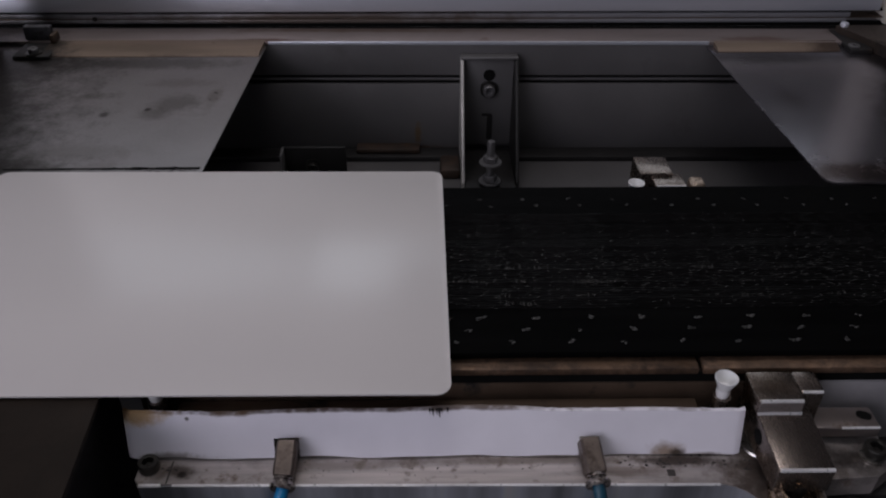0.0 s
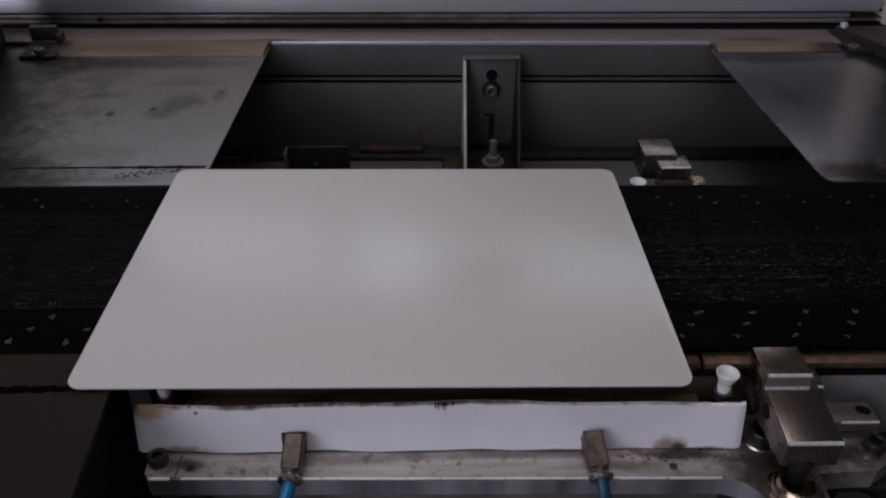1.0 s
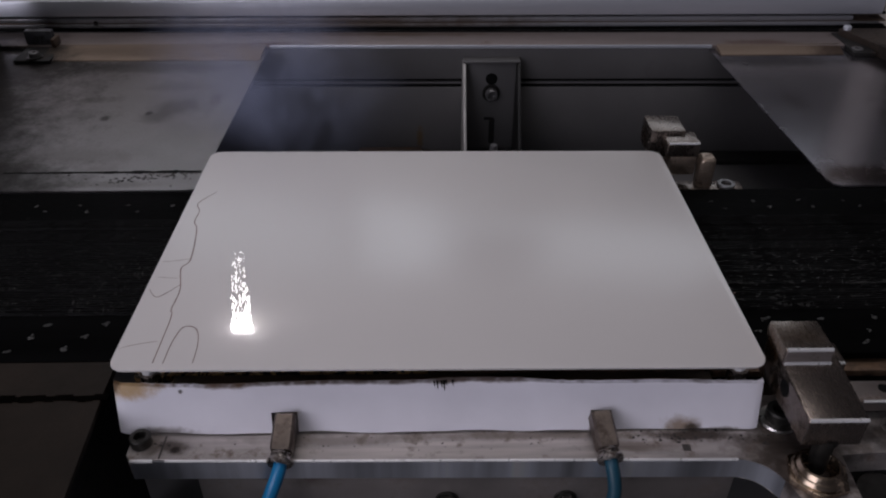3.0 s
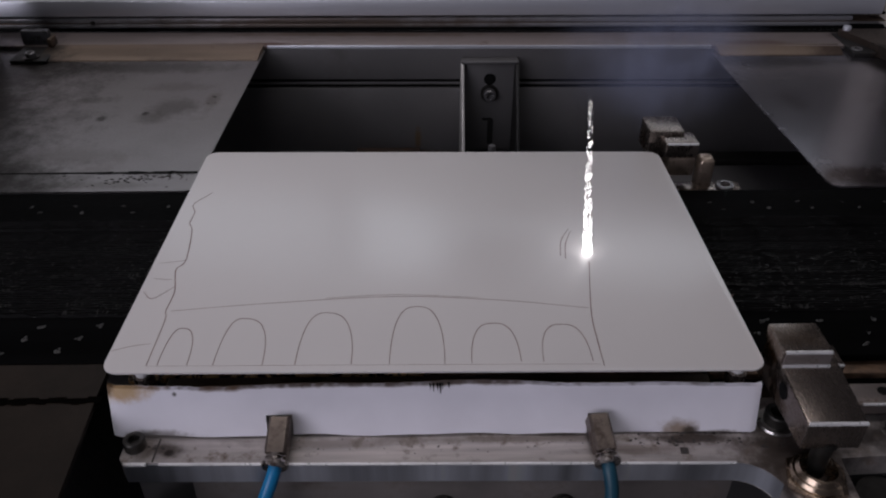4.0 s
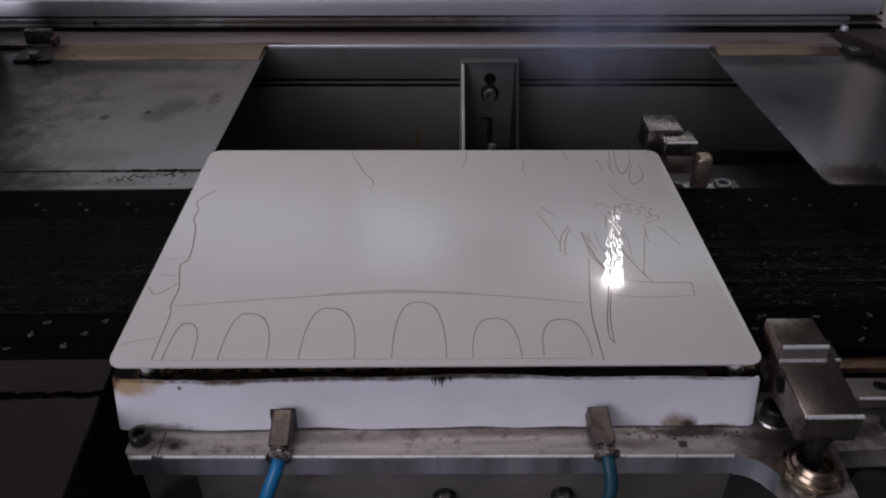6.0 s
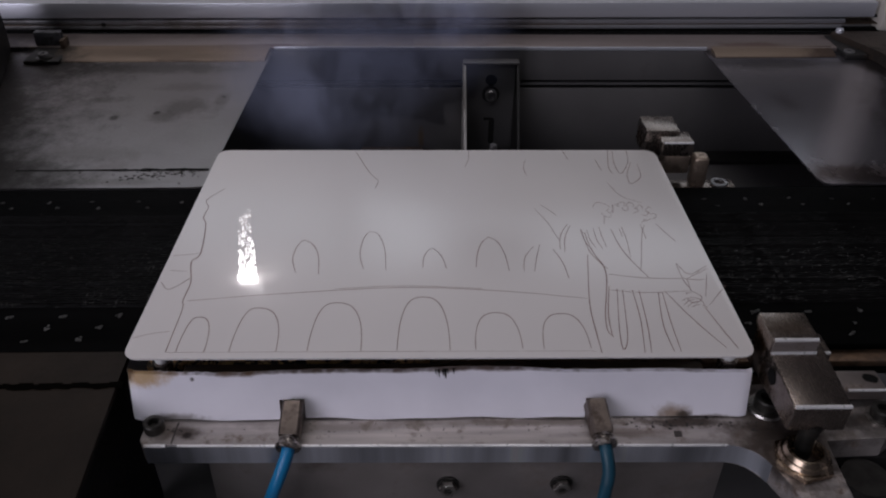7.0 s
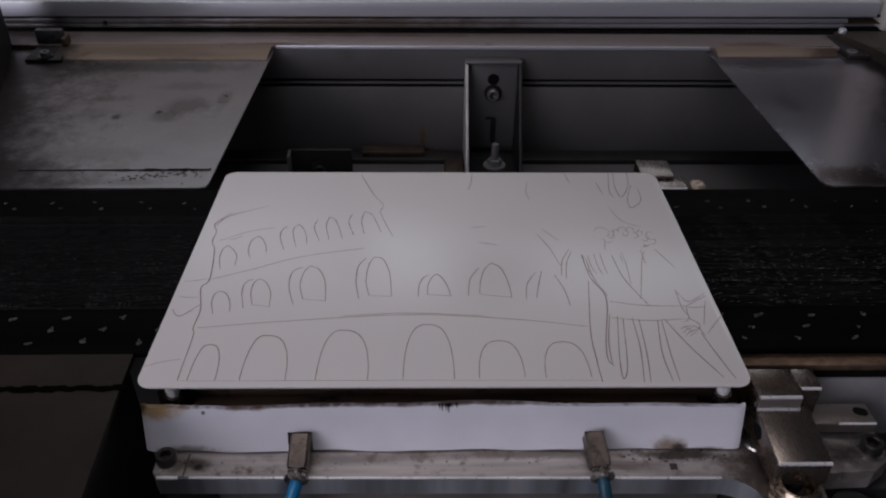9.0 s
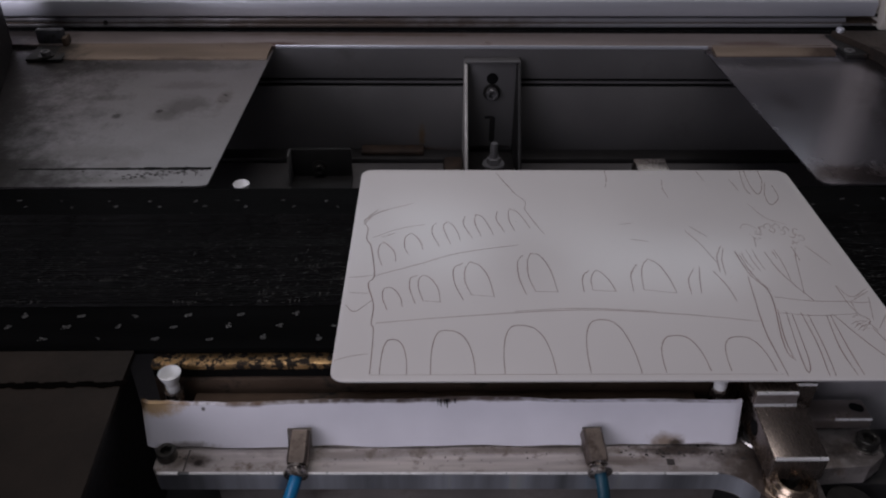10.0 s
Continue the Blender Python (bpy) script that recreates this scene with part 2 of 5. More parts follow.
# scorched rim, yellowed corner and soot marks of the skirt
stain_shade(M_SKIRT, [((0.0, 0.004, -0.0087), (0.60, 0.03, 0.0021), (0.085, 0.052, 0.035), 0.92),
                ((-0.142, 0.004, -0.0105), (0.020, 0.02, 0.0085), (0.50, 0.30, 0.09), 0.85),
                ((-0.1465, 0.004, -0.0100), (0.0045, 0.02, 0.0070), (0.07, 0.035, 0.015), 0.9),
                ((-0.128, 0.004, -0.0085), (0.016, 0.02, 0.0035), (0.20, 0.12, 0.06), 0.8),
                ((-0.075, 0.004, -0.0078), (0.075, 0.02, 0.0026), (0.07, 0.045, 0.03), 0.95),
                ((0.020, 0.004, -0.0079), (0.040, 0.02, 0.0012), (0.30, 0.22, 0.16), 0.5),
                ((0.085, 0.004, -0.0080), (0.010, 0.02, 0.0014), (0.22, 0.17, 0.13), 0.5), ((-0.1165, 0.003, -0.0128), (0.0012, 0.02, 0.0012), (0.05, 0.04, 0.035), 0.9), ((-0.098, 0.004, -0.0095), (0.022, 0.02, 0.0024), (0.13, 0.075, 0.04), 0.85),
                ((0.1085, -0.003, -0.0305), (0.012, 0.02, 0.0065), (0.24, 0.16, 0.09), 0.85),
                ((0.1135, -0.003, -0.0312), (0.006, 0.02, 0.0035), (0.03, 0.02, 0.012), 0.9),
                ((-0.125, -0.003, -0.0315), (0.022, 0.02, 0.0035), (0.14, 0.12, 0.11), 0.8),
                ((0.128, -0.003, -0.0320), (0.016, 0.02, 0.0020), (0.10, 0.08, 0.06), 0.8)])
stain_shade(M_WALL, [((-0.010, 0.4345, -0.108), (0.0045, 0.02, 0.016), (0.13, 0.075, 0.02), 0.75), ((-0.020, 0.4345, -0.124), (0.055, 0.02, 0.006), (0.08, 0.04, 0.015), 0.8)])
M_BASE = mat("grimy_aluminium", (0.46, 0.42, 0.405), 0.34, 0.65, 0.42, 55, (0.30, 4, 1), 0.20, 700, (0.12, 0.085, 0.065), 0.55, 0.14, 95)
stain_shade(M_BASE, [((-0.121, -0.0110, -0.0327), (0.011, 0.0065, 0.01), (0.06, 0.045, 0.035), 0.85), ((-0.1185, -0.0125, -0.0327), (0.003, 0.0025, 0.01), (0.02, 0.015, 0.012), 0.9),
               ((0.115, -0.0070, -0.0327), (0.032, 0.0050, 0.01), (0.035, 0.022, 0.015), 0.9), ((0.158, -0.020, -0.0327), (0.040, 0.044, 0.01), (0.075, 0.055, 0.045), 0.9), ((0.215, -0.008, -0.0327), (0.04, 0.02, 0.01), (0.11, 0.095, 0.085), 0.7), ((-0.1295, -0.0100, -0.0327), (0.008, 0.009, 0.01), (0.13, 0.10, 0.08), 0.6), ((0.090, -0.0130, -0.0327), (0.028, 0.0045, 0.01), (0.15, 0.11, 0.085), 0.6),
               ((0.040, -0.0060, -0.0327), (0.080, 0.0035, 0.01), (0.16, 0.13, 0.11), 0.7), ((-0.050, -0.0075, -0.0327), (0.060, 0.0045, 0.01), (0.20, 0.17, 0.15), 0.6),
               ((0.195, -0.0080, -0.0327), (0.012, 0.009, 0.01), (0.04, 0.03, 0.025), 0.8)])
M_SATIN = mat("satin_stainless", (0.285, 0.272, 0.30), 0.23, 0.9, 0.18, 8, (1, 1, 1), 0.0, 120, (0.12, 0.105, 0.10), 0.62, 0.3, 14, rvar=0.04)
# broad spots put the dark reflection at right and back into the colour
stain_shade(M_SATIN, [((0.285, 0.320, -0.0205), (0.012, 0.03, 0.02), (0.10, 0.09, 0.09), 0.5), ((0.30, 0.402, -0.0205), (0.09, 0.018, 0.02), (0.05, 0.045, 0.045), 0.7),
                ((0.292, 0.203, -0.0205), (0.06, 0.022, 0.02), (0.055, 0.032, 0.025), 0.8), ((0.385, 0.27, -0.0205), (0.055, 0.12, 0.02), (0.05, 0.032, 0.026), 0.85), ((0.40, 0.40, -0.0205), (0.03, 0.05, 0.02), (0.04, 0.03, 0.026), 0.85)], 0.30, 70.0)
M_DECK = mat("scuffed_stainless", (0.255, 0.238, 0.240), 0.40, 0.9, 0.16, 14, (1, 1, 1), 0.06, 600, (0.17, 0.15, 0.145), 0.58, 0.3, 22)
# broad dark spots at left and back paint shade; the small ones are scuffs
stain_shade(M_DECK, [((-0.2445, 0.2975, -0.0205), (0.0050, 0.0065, 0.02), (0.035, 0.03, 0.028), 0.85), ((-0.214, 0.306, -0.0205), (0.0035, 0.004, 0.02), (0.02, 0.018, 0.016), 0.9),
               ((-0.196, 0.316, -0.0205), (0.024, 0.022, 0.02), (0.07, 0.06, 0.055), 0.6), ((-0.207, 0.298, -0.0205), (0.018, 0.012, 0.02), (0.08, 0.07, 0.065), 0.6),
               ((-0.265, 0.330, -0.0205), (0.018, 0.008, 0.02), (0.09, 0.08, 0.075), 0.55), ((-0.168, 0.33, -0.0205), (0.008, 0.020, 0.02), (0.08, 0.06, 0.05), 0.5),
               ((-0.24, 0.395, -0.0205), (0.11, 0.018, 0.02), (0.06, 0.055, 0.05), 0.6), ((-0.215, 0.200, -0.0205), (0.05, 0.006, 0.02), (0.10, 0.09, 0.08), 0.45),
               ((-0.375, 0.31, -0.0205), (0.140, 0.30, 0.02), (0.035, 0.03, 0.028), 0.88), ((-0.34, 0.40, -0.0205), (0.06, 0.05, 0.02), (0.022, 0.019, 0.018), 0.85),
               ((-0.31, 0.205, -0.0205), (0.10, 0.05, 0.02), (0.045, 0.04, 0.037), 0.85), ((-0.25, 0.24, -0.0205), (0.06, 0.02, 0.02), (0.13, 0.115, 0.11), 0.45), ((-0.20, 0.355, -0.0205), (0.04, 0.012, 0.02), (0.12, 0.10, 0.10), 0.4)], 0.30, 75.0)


# ---- mesh helpers ----
def part(name, bm, material, parent=None, label="", smooth=True):
    me = bpy.data.meshes.new(name)
    bmesh.ops.recalc_face_normals(bm, faces=bm.faces)
    bm.to_mesh(me)
    bm.free()
    me.materials.append(material)
    if smooth:
        me.polygons.foreach_set("use_smooth", [True] * len(me.polygons))
        me.set_sharp_from_angle(angle=radians(26))
    ob = new(name, me)
    if parent:
        ob.parent = parent
    if label:
        ob["label"] = label
    return ob


def base(name, m, label, category, group="", kind=""):
    ob = new(name)
    ob.empty_display_size = 0.01
    ob.matrix_world = m
    return tagged(ob, label, category, group, kind)


def box(bm, x0, x1, y0, y1, z0, z1, bevel=0.0006, seg=2, m=None):
    r = bmesh.ops.create_cube(bm, size=1.0)
    vs = r["verts"]
    for v in vs:
        v.co = Vector(((x0 + x1) / 2 + v.co.x * (x1 - x0), (y0 + y1) / 2 + v.co.y * (y1 - y0), (z0 + z1) / 2 + v.co.z * (z1 - z0)))
        if m:
            v.co = m @ v.co
    if bevel:
        es = list({e for v in vs for e in v.link_edges})
        bmesh.ops.bevel(bm, geom=es, offset=bevel, segments=seg, profile=0.5, affect="EDGES")
    return bm


def boxed(*a, **k):
    return box(bmesh.new(), *a, **k)


def prism(bm, pts, z0, z1, bevel=0.0):
    """An upright slab over the outline pts."""
    lo = [bm.verts.new((x, y, z0)) for x, y in pts]
    hi = [bm.verts.new((x, y, z1)) for x, y in pts]
    n = len(pts)
    fs = [bm.faces.new(lo[::-1]), bm.faces.new(hi)]
    fs += [bm.faces.new((lo[i], lo[(i + 1) % n], hi[(i + 1) % n], hi[i])) for i in range(n)]
    if bevel:
        bmesh.ops.bevel(bm, geom=list(fs[1].edges) + list(fs[0].edges), offset=bevel, segments=2, profile=0.5, affect="EDGES")
    return bm


def rounded(x0, x1, y0, y1, r, n=6):
    out = []
    for cx, cy, a in ((x1 - r, y1 - r, 0), (x0 + r, y1 - r, 90), (x0 + r, y0 + r, 180), (x1 - r, y0 + r, 270)):
        out += [(cx + r * math.cos(radians(a + 90 * i / n)), cy + r * math.sin(radians(a + 90 * i / n))) for i in range(n + 1)]
    return out


def lathe(bm, profile, m=Matrix.Identity(4), n=24):
    """A turned form; profile is (radius, height) from one end to the other."""
    rings = []
    for r, z in profile:
        if r < 1e-7:
            rings.append([bm.verts.new(m @ Vector((0, 0, z)))])
        else:
            rings.append([bm.verts.new(m @ Vector((r * math.cos(2 * math.pi * i / n), r * math.sin(2 * math.pi * i / n), z))) for i in range(n)])
    for a, b in zip(rings, rings[1:]):
        for i in range(n):
            q = [a[i % len(a)], a[(i + 1) % len(a)], b[(i + 1) % len(b)], b[i % len(b)]]
            q = list(dict.fromkeys(q))
            if len(q) > 2:
                bm.faces.new(q)
    return bm


def along(p, q):
    """A pose at p whose z axis points to q."""
    d = Vector(q) - Vector(p)
    return Matrix.Translation(p) @ d.to_track_quat("Z", "Y").to_matrix().to_4x4()


def spline(pts, n=8):
    """Points on a smooth curve through pts."""
    p = [Vector(q) for q in pts]
    p = [2 * p[0] - p[1]] + p + [2 * p[-1] - p[-2]]
    out = []
    for i in range(1, len(p) - 2):
        a, b, c, d = p[i - 1:i + 3]
        for k in range(n):
            t = k / n
            out.append(0.5 * (2 * b + (c - a) * t + (2 * a - 5 * b + 4 * c - d) * t * t + (3 * b - a - 3 * c + d) * t ** 3))
    return out + [p[-2]]


def tube(bm, pts, r, n=18):
    pts = spline(pts)
    rings = []
    for i, p in enumerate(pts):
        d = (pts[min(i + 1, len(pts) - 1)] - pts[max(i - 1, 0)]).normalized()
        q = d.to_track_quat("Z", "Y")
        rings.append([bm.verts.new(p + q @ Vector((r * math.cos(2 * math.pi * k / n), r * math.sin(2 * math.pi * k / n), 0))) for k in range(n)])
    for a, b in zip(rings, rings[1:]):
        for k in range(n):
            bm.faces.new((a[k], a[(k + 1) % n], b[(k + 1) % n], b[k]))
    bm.faces.new(rings[0][::-1])
    bm.faces.new(rings[-1])
    return bm


def cap_screw(parent, m, r=0.0042, h=0.0045, material=None, label=""):
    """A socket cap screw with a hexagon recess, seated at the pose m."""
    bm = bmesh.new()
    s = 0.55 * r
    lathe(bm, [(0, 0), (r * 0.97, 0), (r, h * 0.1), (r, h * 0.88), (r * 0.9, h), (s * 1.1, h)], m, 20)
    lathe(bm, [(s * 1.1, h), (s, h * 0.97), (s, h * 0.35), (0, h * 0.3)], m, 6)
    return part("cap_screw", bm, material or M_BLACKBOLT, parent, label)


def hex_nut(bm, m, r, h, hole):
    lathe(bm, [(hole, 0), (r * 0.96, 0), (r, h * 0.12), (r, h * 0.88), (r * 0.9, h), (hole, h), (hole, 0)], m, 6)
    return bm


TURN = -0.5

M_BROWNRAIL = mat("stained_rail", (0.36, 0.36, 0.385), 0.4, 0.5, 0.3, 8, (0.6, 5, 5), 0.06, 400, (0.12, 0.09, 0.07), 0.60, 0.2, 18)
# brown stains in the middle; the second spot darkens the left end
stain_shade(M_BROWNRAIL, [((-0.08, 0.4745, -0.014), (0.26, 0.02, 0.02), (0.11, 0.082, 0.062), 0.88), ((-0.40, 0.4745, -0.014), (0.10, 0.02, 0.02), (0.05, 0.045, 0.042), 0.9)], 0.3, 50.0)
M_GREYPLATE = mat("dirty_grey_plate", (0.30, 0.29, 0.30), 0.5, 0.2, 0.3, 30, (1, 1, 1), 0.1, 400, (0.06, 0.045, 0.04), 0.6, 0.12, 50)
M_NEAR_BLACK = mat("near_black_steel", (0.012, 0.011, 0.011), 0.6, 0.2, 0.5, 60, bump=0.2, dirt=(0.05, 0.032, 0.02), dirt_at=0.6, dirt_scale=120)


# ---- the setting: workshop shell round the machine ----
def shell(name, *a):
    return tagged(part(name, boxed(*a, bevel=0), M_ROOM, None, "plain grey painted workshop wall", False), "", "", "", "structure")


shell("wall_south", -2.4, 2.4, -2.25, -2.15, -0.95, 2.0)
shell("wall_north", -2.4, 2.4, 2.15, 2.25, -0.95, 2.0)
shell("wall_west", -2.5, -2.4, -2.25, 2.25, -0.95, 2.0)
shell("wall_east", 2.4, 2.5, -2.25, 2.25, -0.95, 2.0)
tagged(part("floor", boxed(-2.5, 2.5, -2.25, 2.25, -1.0, -0.95, bevel=0), M_FLOOR, None, "grey concrete workshop floor", False), kind="structure")
tagged(part("ceiling", boxed(-2.5, 2.5, -2.25, 2.25, 2.0, 2.05, bevel=0), M_ROOM, None, "plain grey workshop ceiling", False), kind="structure")

# ---- machine bed: tray, back wall, deck plates, rails ----
bed = base("machine_bed", pose(-0.144, 0.4332, 0, 0, 0, -0.6) @ pose(0.144, -0.4332, 0), "grey sheet-steel bed of an engraving machine", "machine")
part("tray_floor", boxed(-0.70, 0.75, -0.25, 0.455, -0.132, -0.128, 0.0005), M_WALL, bed)
part("back_wall", boxed(-0.70, 0.75, 0.4345, 0.4375, -0.128, -0.0568, 0.0004), M_WALL, bed)
part("back_wall", boxed(-0.70, 0.75, 0.4345, 0.4375, -0.0485, -0.0195, 0.0004), M_WALL, bed)
part("seam_strip", boxed(-0.70, 0.75, 0.4385, 0.442, -0.060, -0.045, 0.0), M_BLACK, bed)
part("seam_bead", boxed(-0.70, 0.75, 0.4352, 0.4384, -0.0538, -0.0516, 0.0006), M_WALL, bed)
part("side_wall", boxed(-0.70, -0.696, -0.25, 0.455, -0.128, -0.025, 0), M_WALL, bed)
part("side_wall", boxed(0.746, 0.75, -0.25, 0.455, -0.128, -0.025, 0), M_WALL, bed)
part("cabinet", boxed(-0.70, 0.75, -0.25, 0.5, -0.95, -0.1325, 0.002), M_DARK, bed, "closed dark cabinet under the bed")
part("flange", boxed(-0.70, 0.75, 0.4338, 0.4672, -0.0195, -0.0165, 0.0005), M_PINK, bed, "heat-stained steel flange along the back")
# pale strip puts the lit line on the wall's top into the colour
part("flange_edge", boxed(-0.142, 0.252, 0.4326, 0.4345, -0.0192, -0.0160, 0.0006), M_RAIL, bed, "pale strip painting a lit edge")
# dark bar painting the shadow along the back wall's foot, and a ridge of rust
part("foot_shadow", boxed(-0.70, 0.75, 0.415, 0.434, -0.1279, -0.1225, 0.001), M_DARK, bed)
part("rust_ridge", boxed(-0.0685, -0.008, 0.4200, 0.4340, -0.1222, -0.1172, 0.0015), M_RUSTSTEEL, bed, "rust-brown ridge at the foot of the wall")


def strip(x0, x1, y, dy=0.0):
    """A strip whose rounded front runs down to the deck and whose back meets the flange."""
    prof = [(y, DECK + 0.0001), (y + 0.0006, DECK + 0.0010), (y + 0.004, DECK + 0.0022), (y + 0.012, DECK + 0.0034), (0.4375 + dy, DECK + 0.0043), (0.4375 + dy, DECK + 0.0001)]
    bm = bmesh.new()
    lo, hi = [[bm.verts.new((x + (0.002 * (q - y) / 0.03 if x == x1 else 0), q, z)) for q, z in prof] for x in (x0, x1)]
    bm.faces.new(lo)
    bm.faces.new(hi[::-1])
    for i in range(len(prof)):
        k = (i + 1) % len(prof)
        bm.faces.new((lo[i], hi[i], hi[k], lo[k]))
    return bm


# deck plates on both sides of the pit
DECK = -0.0205
lp = base("deck_plate", pose(0, 0, 0), "scuffed stainless deck plate with a score line and grease spots", "deck plate", "deck plates")
out = [(-0.70, 0.1925), (-0.1585, 0.1925), (-0.1545, 0.1937), (-0.1530, 0.197), (-0.1440, 0.4332), (-0.70, 0.4332)]
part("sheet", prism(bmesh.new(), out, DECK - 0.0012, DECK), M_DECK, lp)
part("back_strip", strip(-0.3335, -0.1470, 0.4090), M_TAN, lp, "tan heat-tinted strip along the back edge")
bm = bmesh.new()
random.seed(7)
x = -0.285
while x < -0.156:
    w = random.uniform(0.002, 0.012)
    k = 0.0006 + 0.0024 * random.uniform(0.3, 1) * (x + 0.285) / 0.13
    box(bm, x, min(x + w, -0.155), 0.2160 - k * random.uniform(0.5, 1), 0.2160 + k * random.uniform(0.4, 1), DECK, DECK + 0.00025, 0)
    x += w * random.uniform(0.55, 1.12)
tagged(part("score_line", bm, M_BLACK, lp, "black score line"), kind="stuff")
bm = bmesh.new()
for cx, cy, sx, sy, k in ((-0.214, 0.306, 0.002, 0.002, 3), (-0.185, 0.2085, 0.028, 0.006, 30), (-0.215, 0.205, 0.04, 0.006, 22), (-0.175, 0.213, 0.022, 0.003, 30), (-0.168, 0.33, 0.006, 0.012, 4)):
    for i in range(k):
        x, y, r = random.gauss(cx, sx * 0.5), random.gauss(cy, sy * 0.5), random.uniform(0.0003, 0.0011)
        if x > -0.157 + 0.03 * (y - 0.2):
            continue
        a = random.uniform(0, 6.3)
        pts = [(x + r * random.uniform(0.5, 1.2) * math.cos(2 * math.pi * j / 7) * 1.5, y + r * random.uniform(0.5, 1.2) * math.sin(2 * math.pi * j / 7)) for j in range(7)]
        prism(bm, pts, DECK, DECK + 0.0002)
tagged(part("grease", bm, M_SMEAR, lp, "dark grease specks and smears"), kind="stuff")

M_SIDERAIL = mat("brown_grimy_rail", (0.045, 0.033, 0.026), 0.5, 0.3, 0.5, 25, bump=0.2, dirt=SOOT, dirt_at=0.52, dirt_scale=40)
rp = base("deck_plate", pose(0, 0, 0), "dull stainless deck plate beside the pit", "deck plate", "deck plates")
out = [(0.2500, 0.4290), (0.2552, 0.300), (0.2580, 0.230), (0.2592, 0.2000), (0.2615, 0.1930), (0.2660, 0.1910), (0.75, 0.1915), (0.75, 0.4238)]
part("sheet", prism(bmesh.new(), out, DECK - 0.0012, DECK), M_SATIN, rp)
part("back_strip", strip(0.2565, 0.366, 0.4155, -0.0058), M_TAN, rp, "tan heat-tinted strip along the back edge")
bm = prism(bmesh.new(), [(0.3770, 0.4560), (0.3770, 0.4480), (0.3990, 0.4018), (0.414, 0.19), (0.44, 0.19), (0.44, 0.456)], DECK + 0.0002, -0.0105, 0.0015)
part("side_rail", bm, M_SIDERAIL, rp, "dark brown side rail")

# rear rails
rear = base("rear_rail", pose(0, 0, 0), "anodised aluminium rear rails with grooves", "rail")
part("gap", boxed(-0.70, 0.75, 0.4560, 0.4760, -0.0215, -0.0185, 0), M_BLACK, rear)
part("gap_back", boxed(-0.70, 0.75, 0.4765, 0.480, -0.0186, -0.0149, 0), M_BLACK, rear)
part("lower_profile", boxed(-0.70, 0.395, 0.4745, 0.492, -0.0148, -0.0112, 0.0008), M_BROWNRAIL, rear, "brown-stained lower profile")
part("groove", boxed(-0.70, 0.75, 0.4758, 0.492, -0.0112, -0.0104, 0), M_BROWN, rear)
part("middle_profile", boxed(-0.70, 0.398, 0.4750, 0.492, -0.0104, -0.0060, 0.001), M_BROWNRAIL, rear, "stained profile")
part("groove", boxed(-0.70, 0.75, 0.480, 0.492, -0.0060, -0.0040, 0), M_BLACK, rear)
part("upper_profile", boxed(-0.70, 0.424, 0.4735, 0.500, -0.0040, 0.0108, 0.0016), M_RAIL, rear)
cap_screw(rear, along((-0.306, 0.4750, -0.0100), (-0.306, 0.40, -0.0100)), 0.0022, 0.0012)
cover = base("rear_cover", pose(0, 0, 0), "cream-painted rear cover of the machine", "cover")
part("cover_panel", boxed(-0.70, 0.20, 0.512, 0.516, -0.02, 0.140, 0.001), M_CREAM, cover)
part("lower_strip", boxed(0.201, 0.75, 0.512, 0.516, -0.02, 0.035, 0.001), M_CREAM, cover)
# unseen dark panel, added to dim the right deck plate's reflection
part("dimming_panel", boxed(0.201, 0.75, 0.512, 0.516, 0.036, 0.140, 0.001), M_WALL, cover, "dark grey panel added to dim the right deck's reflection")
part("cover_panel", boxed(-0.70, 0.75, 0.512, 0.516, 0.350, 0.60, 0.001), M_CREAM, cover)
part("backing", boxed(-0.70, 0.75, 0.517, 0.519, -0.02, 0.60, 0), M_DARK, cover)
# unseen box and arm, added to put a dark patch into the sheet's reflection
part("glare_blocker", boxed(0.022, 0.138, 0.470, 0.5080, 0.1850, 0.3050, 0.004), M_BLACK, cover, "unseen black box added to dim the sheet's reflection")
part("blocker_arm", boxed(0.070, 0.090, 0.480, 0.5080, 0.3052, 0.3600, 0.002), M_DARK, cover)
# unseen dark bars, added to bound the rear lamps
for x0, x1 in ((-0.70, -0.422), (-0.135, -0.114), (0.005, 0.007), (0.422, 0.75)):
    part("lamp_bar", boxed(x0, x1, 0.500, 0.5115, 0.1405, 0.3495, 0.0008), M_DARK, cover, "dark bar added beside the rear lamps")
# slanted panel added past the deck's left end to darken its reflection
side = base("side_blocker", pose(0, 0, 0), "dark panel added at the end of the deck to darken its reflection", "cover")
part("cover_panel", prism(bmesh.new(), [(-0.3090, 0.2080), (-0.3800, 0.4400), (-0.3860, 0.4400), (-0.3150, 0.2080)], DECK + 0.0001, 0.085, 0.001), M_DARK, side)
part("post", boxed(0.430, 0.45, 0.47, 0.511, -0.0165, 0.34, 0.002), M_CREAM, cover)


M_UPRIGHT = mat("sooty_grey_block", (0.075, 0.075, 0.085), 0.45, 0.5, 0.4, 60, bump=0.1, dirt=SOOT, dirt_at=0.56, dirt_scale=70)


